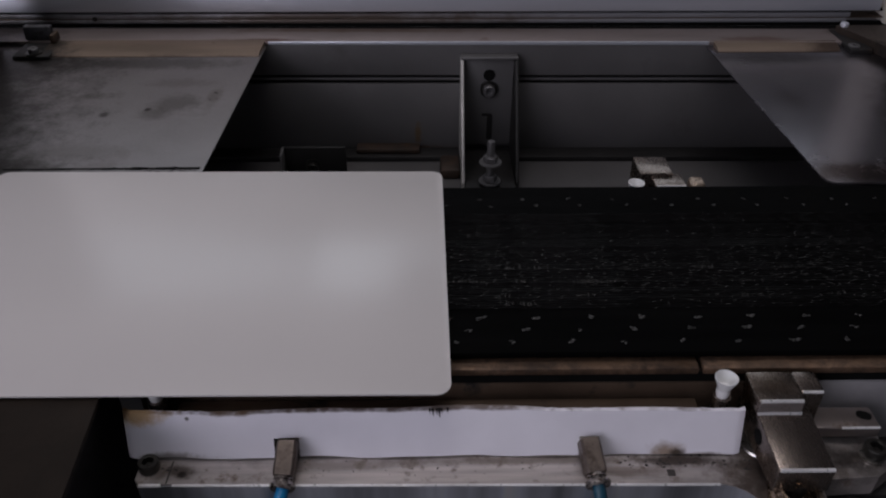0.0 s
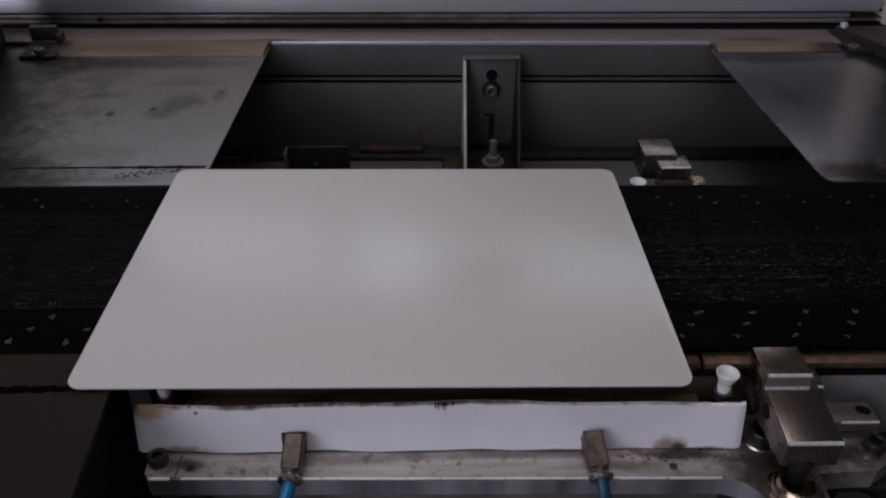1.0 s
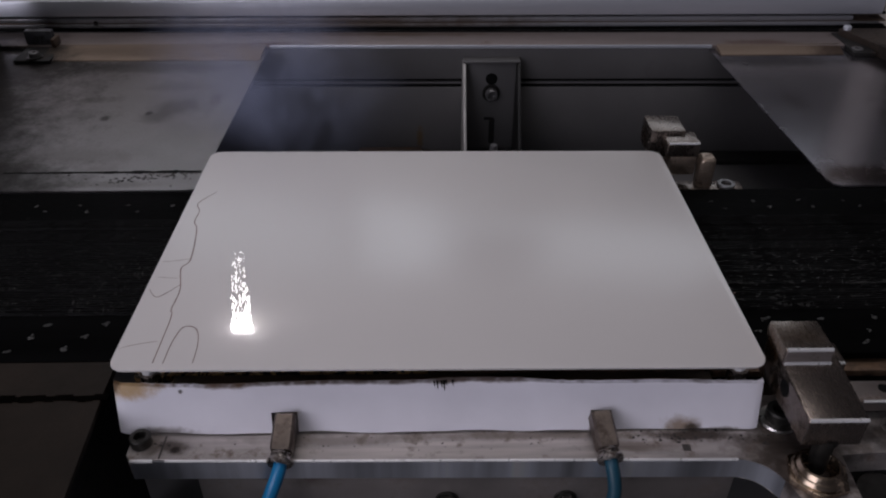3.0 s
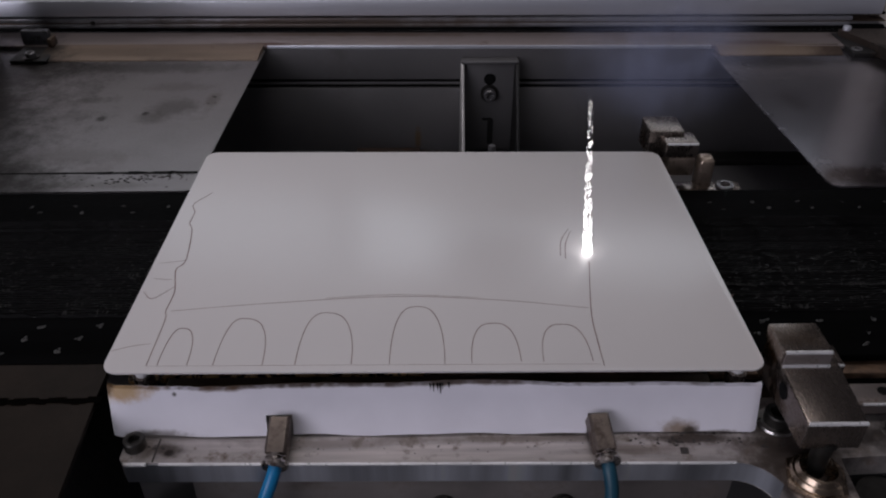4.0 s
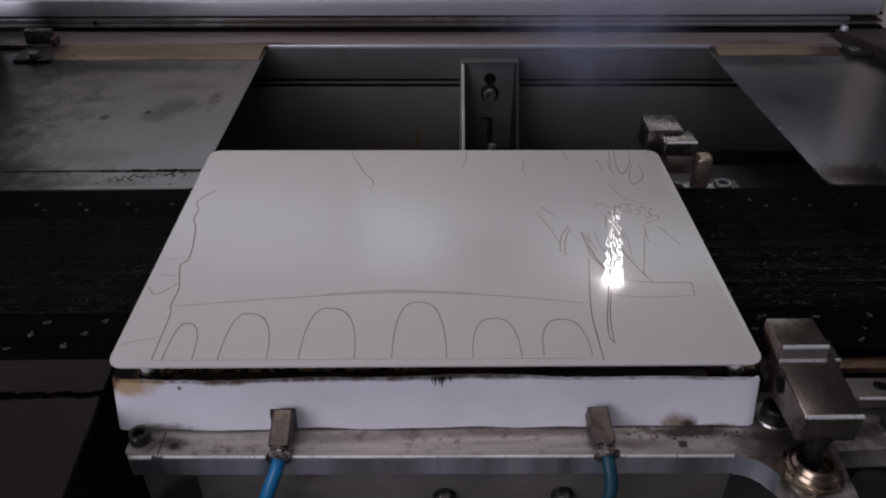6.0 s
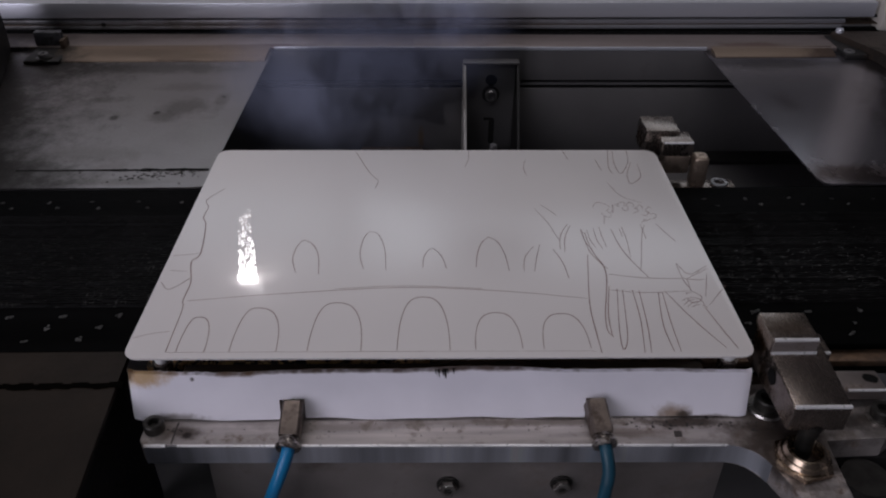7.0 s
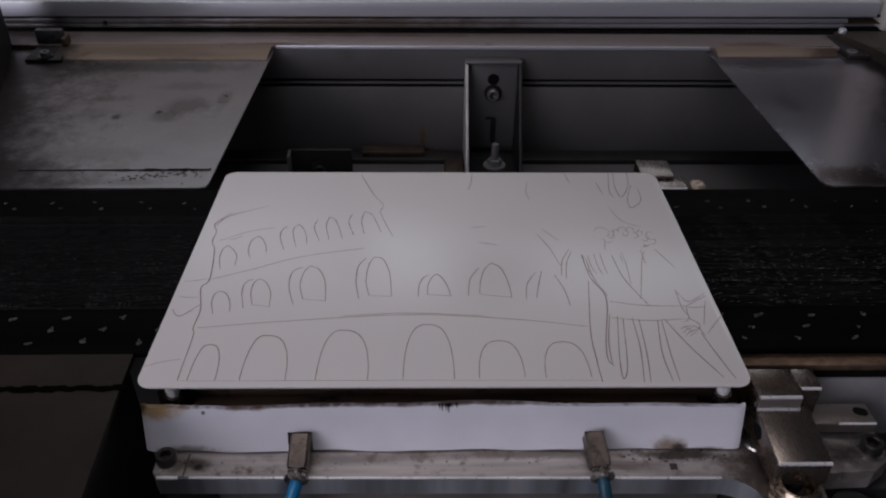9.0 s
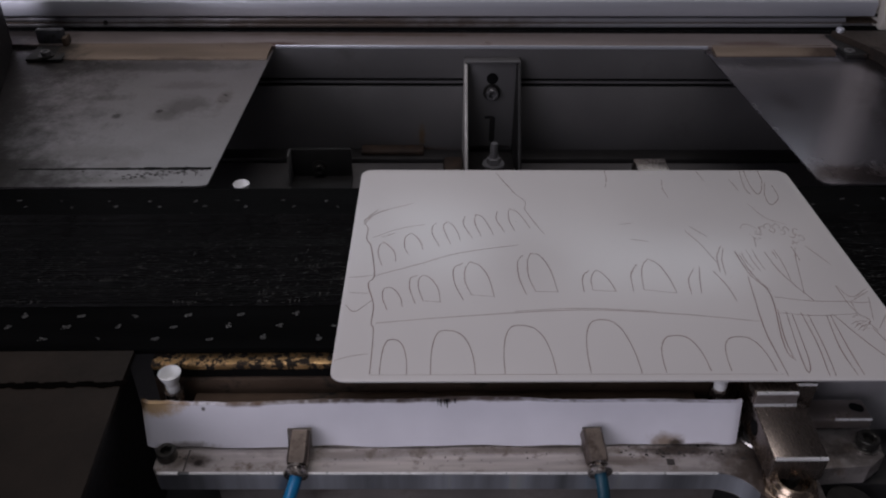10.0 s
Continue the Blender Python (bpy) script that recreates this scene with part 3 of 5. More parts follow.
def corner_bracket():
    b = base("corner_bracket", pose(-0.3425, 0.4185, DECK), "dark steel corner bracket with a screw on the deck", "bracket", "corner brackets")
    part("foot", boxed(-0.013, 0.018, -0.014, 0.018, 0.0002, 0.0030, 0.0012), M_NEAR_BLACK, b)
    part("upright", boxed(-0.0135, 0.0105, 0.0185, 0.0260, 0.0041, 0.0170, 0.0015), M_UPRIGHT, b, "grey steel upright block")
    part("gusset", boxed(0.0108, 0.0150, 0.0120, 0.0250, 0.0040, 0.0120, 0.0015), M_BROWN, b)
    bm = bmesh.new()
    lathe(bm, [(0, 0.0030), (0.0068, 0.0030), (0.0068, 0.0042), (0.0035, 0.0042)], pose(0.0035, -0.0075, 0), 20)
    part("washer", bm, M_BLACKBOLT, b)
    cap_screw(b, pose(0.0035, -0.0075, 0.0042), 0.0042, 0.0038, M_DULL)
    return b


def corner_pin():
    b = base("corner_pin", pose(0.3777, 0.4172, DECK), "steel pin and ring washer at the corner of the deck", "pin")
    lathe_pin = [(0, 0.0046), (0.0052, 0.0046), (0.0052, 0.0060), (0.0036, 0.0064), (0.0036, 0.0125), (0.0030, 0.0135), (0, 0.0135)]
    part("pin", lathe(bmesh.new(), lathe_pin, pose(0.0045, 0.0345, 0), 20), M_RAIL, b, "pale steel pin")
    part("saddle", boxed(-0.0060, 0.0140, -0.0080, 0.0420, 0.0001, 0.0045, 0.0010), M_NEAR_BLACK, b)
    bm = bmesh.new()
    lathe(bm, [(0.0026, 0.0045), (0.0046, 0.0045), (0.0049, 0.0052), (0.0045, 0.0058), (0.0026, 0.0058), (0.0026, 0.0045)], pose(0, 0, 0), 22)
    part("washer", bm, M_DULL, b)
    return b


corner_bracket()
corner_pin()

# dark fixed panel before the belt, at the left of the lift
fp = base("front_panel", pose(0, 0, 0), "dull brown front deck panel with a cracked seam", "panel", "front panels")
part("rear_sheet", prism(bmesh.new(), [(-0.70, 0.0084), (-0.1535, 0.0069), (-0.1538, 0.0305), (-0.70, 0.0325)], -0.0215, -0.0185, 0.0), M_PANEL, fp)
part("front_sheet", prism(bmesh.new(), [(-0.70, -0.12), (-0.1470, -0.12), (-0.1535, 0.0060), (-0.70, 0.0074)], -0.0215, -0.0187, 0.0), M_PANEL, fp)
bm = bmesh.new()
x = -0.33
while x < -0.155:
    w = random.uniform(0.002, 0.007)
    box(bm, x, x + w, 0.0062 - random.uniform(0, 0.0016), 0.0080 + random.uniform(0, 0.0014), -0.0189, -0.0182, 0)
    x += w
M_CRACK = mat("soot_in_crack", (0.0022, 0.0018, 0.0015), 0.9, 0, 0.3, 60, bump=0, spec=0.01)
tagged(part("seam_dirt", bm, M_CRACK, fp), kind="stuff")
part("skirt_plate", boxed(-0.162, -0.158, -0.12, 0.03, -0.128, -0.0216, 0), M_NEAR_BLACK, fp)

# slide rail below the belt's front edge
sr = base("slide_rail", pose(0, 0, 0, 0, 0, TURN), "brown rusted slide rail under the front edge of the belt", "rail")
for x0, x1, mt in ((-0.146, -0.006, M_RUSTY), (-0.0055, 0.1275, M_DARKRUST), (0.1295, 0.70, M_DARKRUST)):
    part("rail_length", boxed(x0, x1, 0.0245, 0.0335, -0.0278, -0.0235, 0.0010), mt, sr)
part("support", boxed(-0.146, 0.70, 0.0335, 0.042, -0.07, -0.024, 0.0), M_BLACK, sr)
# black strip painting the shade under the rail
part("shadow_gap", boxed(-0.146, 0.70, 0.0262, 0.0335, -0.0338, -0.0280, 0), M_BLACK, sr)
part("apron", boxed(-0.146, 0.1655, 0.0250, 0.0334, -0.075, -0.0339, 0.0006), M_BROWN, sr, "brown oily apron under the rail")
part("apron", boxed(0.1660, 0.70, 0.0250, 0.0334, -0.075, -0.0339, 0.0006), M_GREYPLATE, sr, "dirty grey metal apron under the rail")

# ---- bracket on the back wall ----
br = base("slotted_bracket", pose(0.0533, 0.4322, -0.128), "grey steel bracket with a slot and bolts on the back wall", "bracket")


def gusset(x0, x1, deep):
    """A side cheek that widens from the wall's top to the foot."""
    prof = [(-0.0004, 0.0985), (-0.0115, 0.0985), (-deep, 0.0066), (-deep, 0.0001), (-0.0004, 0.0001)]
    bm = bmesh.new()
    lo, hi = [[bm.verts.new((x, y, z)) for y, z in prof] for x in (x0, x1)]
    bm.faces.new(lo)
    bm.faces.new(hi[::-1])
    for i in range(len(prof)):
        k = (i + 1) % len(prof)
        bm.faces.new((lo[i], hi[i], hi[k], lo[k]))
    bmesh.ops.recalc_face_normals(bm, faces=bm.faces)
    bmesh.ops.bevel(bm, geom=list(bm.edges), offset=0.0006, segments=2, profile=0.5, affect="EDGES")
    return bm


part("web", boxed(-0.0214, 0.0244, -0.0065, -0.0005, 0.012, 0.0990, 0.0012), M_WALL, br)
# the left rib is paler than the right one
part("rib", gusset(-0.0242, -0.0215, 0.070), M_EDGE, br, "pale side rib")
part("rib", gusset(0.0245, 0.0275, 0.070), M_DARK, br)
part("top_lip", boxed(-0.0240, 0.0272, -0.0115, -0.0004, 0.0986, 0.1010, 0.0008), M_WALL, br)
part("foot", boxed(-0.0213, 0.0243, -0.086, -0.0066, 0.0001, 0.006, 0.0012), M_DARK, br)
part("rust_chunk", boxed(-0.043, -0.0245, -0.052, -0.022, 0.0001, 0.010, 0.003), M_RUSTSTEEL, br, "crusted rust")
bm = bmesh.new()
prism(bm, rounded(-0.0026, 0.0026, -0.0135, 0.0135, 0.0025), 0, 0.0008)
bmesh.ops.transform(bm, matrix=pose(0.0040, -0.0065, 0.0310, 90), verts=bm.verts)
part("slot", bm, M_NEAR_BLACK, br)
part("slot_head", boxed(-0.0035, 0.0030, -0.0074, -0.0064, 0.0420, 0.0448, 0.0003), M_NEAR_BLACK, br)
bm = bmesh.new()
lathe(bm, [(0, 0), (0.0054, 0), (0.0054, 0.0006), (0, 0.0006)], along((0.0022, -0.0064, 0.0825), (0.0022, -0.1, 0.0825)), 20)
part("hole", bm, M_BLACK, br)
bm = bmesh.new()
lathe(bm, [(0, 0), (0.0082, 0), (0.0082, 0.0015), (0, 0.0015)], along((0.0022, -0.0065, 0.0690), (0.0022, -0.1, 0.0690)), 24)
part("washer", bm, M_BLACKBOLT, br)
cap_screw(br, along((0.0022, -0.008, 0.0690), (0.0022, -0.1, 0.0690)), 0.0055, 0.006, M_DULL)
SX, SY = 0.0005, -0.0720
part("stud", lathe(bmesh.new(), [(0, 0.006), (0.0034, 0.006), (0.0034, 0.0485), (0.0028, 0.0500), (0, 0.0500)], pose(SX, SY, 0), 14), M_DULL, br)
for z in (0.0110, 0.0300):
    bm = bmesh.new()
    lathe(bm, [(0.003, z - 0.0014), (0.0098, z - 0.0014), (0.0098, z), (0.003, z)], pose(SX, SY, 0), 22)
    part("washer", bm, M_DULL, br)
    part("nut", hex_nut(bmesh.new(), pose(SX, SY, z), 0.0064, 0.0058, 0.0033), M_DULL, br)

cb = base("clip_bracket", pose(-0.1035, 0.385, -0.128), "small dark bracket with a bolt on the tray floor", "bracket")
part("plate", boxed(-0.0262, 0.0285, -0.002, 0.002, 0.0001, 0.0325, 0.001), M_DARK, cb)
part("edge", boxed(-0.0290, -0.0264, -0.014, 0.002, 0.0001, 0.0320, 0.001), M_WALL, cb, "paler bent edge")
part("foot", boxed(-0.0262, 0.0285, -0.035, -0.0021, 0.0001, 0.005, 0.001), M_DARK, cb)
bm = bmesh.new()
lathe(bm, [(0, 0), (0.0075, 0), (0.0075, 0.0012), (0, 0.0012)], along((-0.0015, -0.002, 0.0135), (-0.0015, -0.1, 0.0135)), 22)
part("washer", bm, M_BLACKBOLT, cb)
cap_screw(cb, along((-0.0015, -0.0032, 0.0135), (-0.0015, -0.1, 0.0135)), 0.005, 0.005, M_BLACKBOLT)

# ---- conveyor belt ----
belt = base("conveyor_belt", pose(0, 0, 0, 0, 0, TURN * 0.6), "black ribbed conveyor belt with rows of rivets", "conveyor belt")
part("strap", boxed(-0.66, 0.47, 0.0300, 0.1845, -0.0215, -0.0178, 0.0008), M_BELT, belt)
random.seed(11)
me_rib = None
for i in range(46):
    y = 0.064 + i * (0.152 - 0.064) / 45
    if me_rib is None:
        bm = bmesh.new()
        x = -0.655
        rows = []
        while x < 0.468:
            rows.append((x, random.uniform(0.0, 0.00045), random.uniform(-0.0002, 0.0002)))
            x += random.uniform(0.002, 0.006)
        vs = [[bm.verts.new((a, o - 0.0006, 0)), bm.verts.new((a, o, 0.0002 + h)), bm.verts.new((a, o + 0.0006, 0))] for a, h, o in rows]
        for p, q in zip(vs, vs[1:]):
            bm.faces.new((p[0], q[0], q[1], p[1]))
            bm.faces.new((p[1], q[1], q[2], p[2]))
        rib = part("rib", bm, M_RIB, belt, "", False)
        me_rib = rib.data
    else:
        rib = new("rib", me_rib)
        rib.parent = belt
    rib.scale = (1, 1, random.choice((0.6, 0.9, 1.2, 1.6, 2.6)))
    rib.location = (random.uniform(-0.05, 0.05) * 0.1, y, -0.0178)
bm = bmesh.new()
for i in range(4600):
    x, y = random.uniform(-0.64, 0.45), random.gauss(0.092, 0.020)
    if not 0.062 < y < 0.155:
        continue
    a, w = random.uniform(-0.5, 0.5), random.uniform(0.0003, 0.0011)
    d = Vector((math.cos(a) * w, math.sin(a) * w * 0.5, 0))
    z = -0.0176 + random.uniform(0.0002, 0.0007)
    c = Vector((x, y, z))
    vs = [bm.verts.new(c - d + Vector((0, -0.00012, 0))), bm.verts.new(c + d + Vector((0, -0.00012, 0.0003))), bm.verts.new(c + d + Vector((0, 0.00012, 0.0003))), bm.verts.new(c - d + Vector((0, 0.00012, 0)))]
    bm.faces.new(vs)
# tufts of broken threads that stand in a row along the belt
for i in range(120):
    cx, cy = random.uniform(-0.64, 0.45), random.choice((0.0845, 0.0850, 0.0725, 0.0980, 0.066)) + random.gauss(0, 0.0006)
    for k in range(random.randint(2, 6)):
        x, h, w = cx + k * random.uniform(0.0017, 0.0026), random.uniform(0.0010, 0.0030), random.uniform(0.00008, 0.0002)
        lean_x = random.uniform(-0.0006, 0.0006)
        bm.faces.new([bm.verts.new(p) for p in ((x - w, cy - h / 2, -0.0173), (x + w, cy - h / 2, -0.0173), (x + w + lean_x, cy + h / 2, -0.0168), (x - w + lean_x, cy + h / 2, -0.0168))])
tagged(part("fibre_fuzz", bm, M_FIBRE, belt, "frayed black fibres", False), kind="stuff")
PITCH = 0.02778
rivet_meshes = []
for k in range(5):
    bm = bmesh.new()
    for i in range(7):
        r = random.uniform(0.0003, 0.0009)
        lathe(bm, [(r, 0), (r * 0.8, r * 0.7), (0, r)], pose(random.gauss(0, 0.0008), random.gauss(0, 0.0006), 0, random.uniform(-20, 20), random.uniform(-20, 20)), 6)
    ob = part("rivet", bm, M_RIVET, belt, "", False)
    ob.location = (-0.655 + 0.01 * k, 0.034, -0.0179)
    rivet_meshes.append(ob.data)
for y, x in ((0.0376, 0.0100), (0.0468, 0.0172), (0.0560, 0.0230), (0.1618, 0.0077), (0.1690, 0.0005)):
    for k in range(-23, 17):
        px = x + k * PITCH + random.gauss(0, 0.0006)
        ob = new("rivet", random.choice(rivet_meshes))
        ob.parent = belt
        ob.location = (px, y + random.gauss(0, 0.0004), -0.0179)
        k_size = 1.0 if y < 0.1 else 0.62
        ob.scale = (k_size * random.uniform(1.0, 1.7), k_size * random.uniform(0.9, 1.6), random.uniform(0.55, 0.80))
        ob.rotation_euler = (random.uniform(-0.25, 0.25), random.uniform(-0.25, 0.25), random.uniform(-0.4, 0.4))

M_LOWER = mat("stained_aluminium", (0.27, 0.245, 0.235), 0.42, 0.6, 0.35, 18, (1, 1, 1), 0.1, 400, (0.10, 0.07, 0.055), 0.52, 0.2, 30)
# pale tone that paints the glint of lamps on steel edges
M_EDGE_GLINT = mat("edge_glint_steel", (0.85, 0.84, 0.85), 0.30, 0.45, 0.3, 30, (1, 1, 1), 0.1, 400, (0.25, 0.22, 0.20), 0.55, 0.1, 40)
# ---- lift table: moves up under the sheet ----
LOW, STROKE = -0.0203, -0.0132
lift = base("lift_table", pose(0, 0, LOW, 0, 0, TURN), "aluminium lift table with white skirt, suction cups and air fittings", "lift table")
ZB = -0.0327
curve = [(0.1300 + 0.0175 * math.sin(a), -0.0380 + 0.0175 * math.cos(a)) for a in [radians(12 * i) for i in range(7)]]
out = [(-0.1385, 0.0180), (-0.1395, 0.0160), (-0.1395, -0.0150), (-0.1372, -0.0181), (0.1300, -0.0205)] + curve[1:] + [(0.1545, -0.0540), (0.1730, -0.0540), (0.1755, -0.0515), (0.1760, -0.0185), (0.2045, -0.0180), (0.2150, -0.0110), (0.2165, 0.0180)]
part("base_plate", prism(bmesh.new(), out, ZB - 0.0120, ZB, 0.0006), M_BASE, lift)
out2 = [(-0.1370, -0.0182), (-0.1370, -0.0186), (0.1300, -0.0209)] + [(x - 0.0003, y - 0.0004) for x, y in curve[1:]] + [curve[-1]] + curve[::-1][1:]
# pale tubes paint the glint along the plate's front edge
part("front_edge", tube(bmesh.new(), [(-0.1366, -0.0184, ZB - 0.0004), (-0.132, -0.0184, ZB - 0.0004), (-0.1268, -0.0185, ZB - 0.0004)], 0.0010, 8), M_EDGE_GLINT, lift, "pale strip painting the front edge's glint")
bm = tube(bmesh.new(), [(-0.1215, -0.0185, ZB - 0.0004), (-0.05, -0.01915, ZB - 0.0004), (0.04, -0.0199, ZB - 0.0004), (0.1300, -0.0207, ZB - 0.0004)], 0.0007, 8)
part("front_edge", bm, M_EDGE_GLINT, lift, "pale strip painting the front edge's glint")
part("polished_edge", prism(bmesh.new(), out2, ZB - 0.0118, ZB - 0.0006), M_MIRROR, lift, "mirror-bright milled edge")
part("lower_block", boxed(-0.112, 0.136, -0.0125, 0.020, -0.0905, ZB - 0.0121, 0.001), M_LOWER, lift, "dull aluminium block below the plate")
for x in (0.0022, 0.0580):
    bm = bmesh.new()
    m = along((x, -0.0125, -0.0688), (x, -0.1, -0.0688))
    lathe(bm, [(0, 0), (0.0055, 0), (0.0055, 0.0010), (0, 0.0010)], m, 20)
    part("washer", bm, M_BLACKBOLT, lift)
    part("nut", hex_nut(bmesh.new(), along((x, -0.0135, -0.0688), (x, -0.1, -0.0688)), 0.0046, 0.0038, 0.0022), M_BOLT, lift)
    part("bolt_end", lathe(bmesh.new(), [(0, 0), (0.0021, 0), (0.0021, 0.0030), (0, 0.0032)], along((x, -0.0135, -0.0688), (x, -0.1, -0.0688)), 12), M_BLACKBOLT, lift)
part("inner_box", boxed(-0.126, 0.128, 0.0110, 0.0232, ZB, -0.0215, 0.001), M_BROWN, lift, "brown oily inner bar")
for x0, x1, mt in ((-0.040, -0.0225, M_BLOCK), (-0.012, -0.008, M_DARK), (-0.001, 0.006, M_BROWN), (0.012, 0.016, M_DARK), (0.0185, 0.0375, M_BROWN)):
    part("inner_rib", boxed(x0, x1, 0.0085, 0.0110, ZB, -0.0165, 0.0008), mt, lift)

# white skirt: a soft, slightly wavy strip with notches for the air fittings
FIT = (-0.0700, 0.0715)


def skirt_at(u, v):
    """Skirt's outer face: u along its length in metres, v from foot (0) to top (1)."""
    y = -0.0039 + 0.0085 * v + 0.0007 * math.sin(u * 31 + 1) * v + 0.0004 * math.sin(u * 83)
    z = ZB + 0.0010 + v * 0.0216 + (0.0006 * math.sin(u * 23 + 2) + 0.0003 * math.sin(u * 71)) * v
    x = u * (1 + 0.008 * v)
    e = max(0.0, (abs(u) - 0.1400) / 0.0055)
    return Vector((x - math.copysign(0.0006 * e * e, u), y + (0.0016 if u > 0 else 0.0012) * e * e, z))


bm = bmesh.new()
NU, NV = 150, 14
us = [-0.1462 + 0.2905 * i / NU for i in range(NU + 1)]
grid, back = {}, {}
for i, u in enumerate(us):
    for j in range(NV + 1):
        p = skirt_at(u, j / NV)
        if j == 0:
            p.z += 0.0006 * math.sin(u * 140) * math.sin(u * 37)
        if j == NV:
            p.z += random.gauss(0, 0.00018)
        grid[i, j] = bm.verts.new(p)
        back[i, j] = bm.verts.new(p + Vector((0, 0.0018, 0.0003)))
cells = set()
for i in range(NU):
    uc = (us[i] + us[i + 1]) / 2
    for j in range(NV):
        if min(abs(uc - f) for f in FIT) < 0.0056 and j < 6:
            continue
        cells.add((i, j))
for i, j in cells:
    bm.faces.new((grid[i, j], grid[i + 1, j], grid[i + 1, j + 1], grid[i, j + 1]))
    bm.faces.new((back[i, j], back[i, j + 1], back[i + 1, j + 1], back[i + 1, j]))
    for di, dj, a, b in ((-1, 0, (i, j), (i, j + 1)), (1, 0, (i + 1, j + 1), (i + 1, j)), (0, -1, (i + 1, j), (i, j)), (0, 1, (i, j + 1), (i + 1, j + 1))):
        if (i + di, j + dj) not in cells:
            bm.faces.new((grid[a], grid[b], back[b], back[a]))
for v in [v for v in bm.verts if not v.link_faces]:
    bm.verts.remove(v)
skirt = part("skirt", bm, M_SKIRT, lift, "white silicone skirt with scorched edges")


bm = bmesh.new()
random.seed(12)
for u, deep, wide in ((-0.0036, 0.09, 0.0004), (-0.0022, 0.13, 0.0005), (-0.0004, 0.11, 0.0005), (0.0008, 0.17, 0.0006), (0.0018, 0.08, 0.0004), (0.0046, 0.08, 0.0005)):
    a, c = skirt_at(u, 1.04), skirt_at(u + 0.0003, 1.0 - deep)
    o, w = Vector((0, -0.0004, 0)), Vector((wide, 0, 0))
    bm.faces.new([bm.verts.new(p) for p in (a - w + o, a + w + o, c + w * 0.15 + o, c - w * 0.15 + o)])
tagged(part("char", bm, M_BLACK, skirt, "", False), kind="stuff")

# stains on the base plate
bm = bmesh.new()
random.seed(15)
for cx, cy, sx, sy, k, rr in ((-0.122, -0.0100, 0.006, 0.004, 8, 0.0007), (0.112, -0.0075, 0.02, 0.003, 50, 0.0006), (0.06, -0.0095, 0.05, 0.004, 26, 0.0003), (-0.03, -0.0100, 0.06, 0.004, 22, 0.0003), (0.150, -0.012, 0.008, 0.006, 14, 0.0006)):
    for i in range(k):
        x, y, r = random.gauss(cx, sx * 0.6), random.gauss(cy, sy * 0.6), rr * random.uniform(0.3, 1.3)
        if y > -0.004 or y < -0.0175 or x < -0.136:
            continue
        pts = [(x + r * random.uniform(0.5, 1.2) * math.cos(2 * math.pi * j / 7) * 1.3, y + r * random.uniform(0.5, 1.2) * math.sin(2 * math.pi * j / 7)) for j in range(7)]
        prism(bm, pts, ZB, ZB + 0.0002)
prism(bm, [(0.1070, -0.0158), (0.1105, -0.0160), (0.1108, -0.0125), (0.1072, -0.0122)], ZB, ZB + 0.0003)
prism(bm, [(-0.1248, -0.0176), (-0.1241, -0.0176), (-0.1238, -0.0045), (-0.1245, -0.0045)], ZB, ZB + 0.0002)
tagged(part("grime", bm, M_SMEAR, lift, "brown-black grime spots"), kind="stuff")
cap_screw(lift, pose(-0.1342, -0.0086, ZB), 0.0048, 0.0050, M_BLACKBOLT)
cap_screw(lift, pose(0.2083, -0.0045, ZB + 0.0012), 0.0054, 0.0050, M_BLACKBOLT)
bm = bmesh.new()
lathe(bm, [(0.0040, 0), (0.0070, 0.0001), (0.0070, 0.0010), (0.0040, 0.0012)], pose(0.2083, -0.0045, ZB), 24)
part("washer", bm, M_BOLT, lift)

# suction cups on posts
CUPS = []
for x, y in ((0.1375, 0.0160), (-0.1340, 0.0165), (0.1330, 0.1960), (-0.1330, 0.1960)):
    part("cup_post", lathe(bmesh.new(), [(0, ZB if y < 0.1 else -0.09), (0.0046, ZB if y < 0.1 else -0.09), (0.0046, -0.0128), (0, -0.0128)], pose(x, y, 0), 18), M_BLOCK, lift)
    bm = bmesh.new()
    lathe(bm, [(0.0030, -0.0128), (0.0034, -0.0100), (0.0030, -0.0086), (0.0036, -0.0066), (0.0052, -0.0024), (0.0055, -0.0012), (0.0052, -0.0011),
               (0.0044, -0.0040), (0.0026, -0.0064), (0.0012, -0.0068), (0, -0.0068)], pose(x, y, 0), 28)
    CUPS.append(part("suction_cup", bm, M_CUP, lift, "white rubber suction cup"))
part("rear_beam", boxed(-0.145, 0.200, 0.188, 0.206, -0.098, -0.090, 0.001), M_DARK, lift)
for x in (-0.11, 0.11):
    part("cross_beam", boxed(x - 0.012, x + 0.012, 0.0205, 0.187, -0.098, -0.088, 0.001), M_DARK, lift)
part("lift_column", lathe(bmesh.new(), [(0, -0.1085), (0.02, -0.1085), (0.02, -0.0984), (0, -0.0984)], pose(0.0, 0.195, 0), 24), M_DARK, lift)


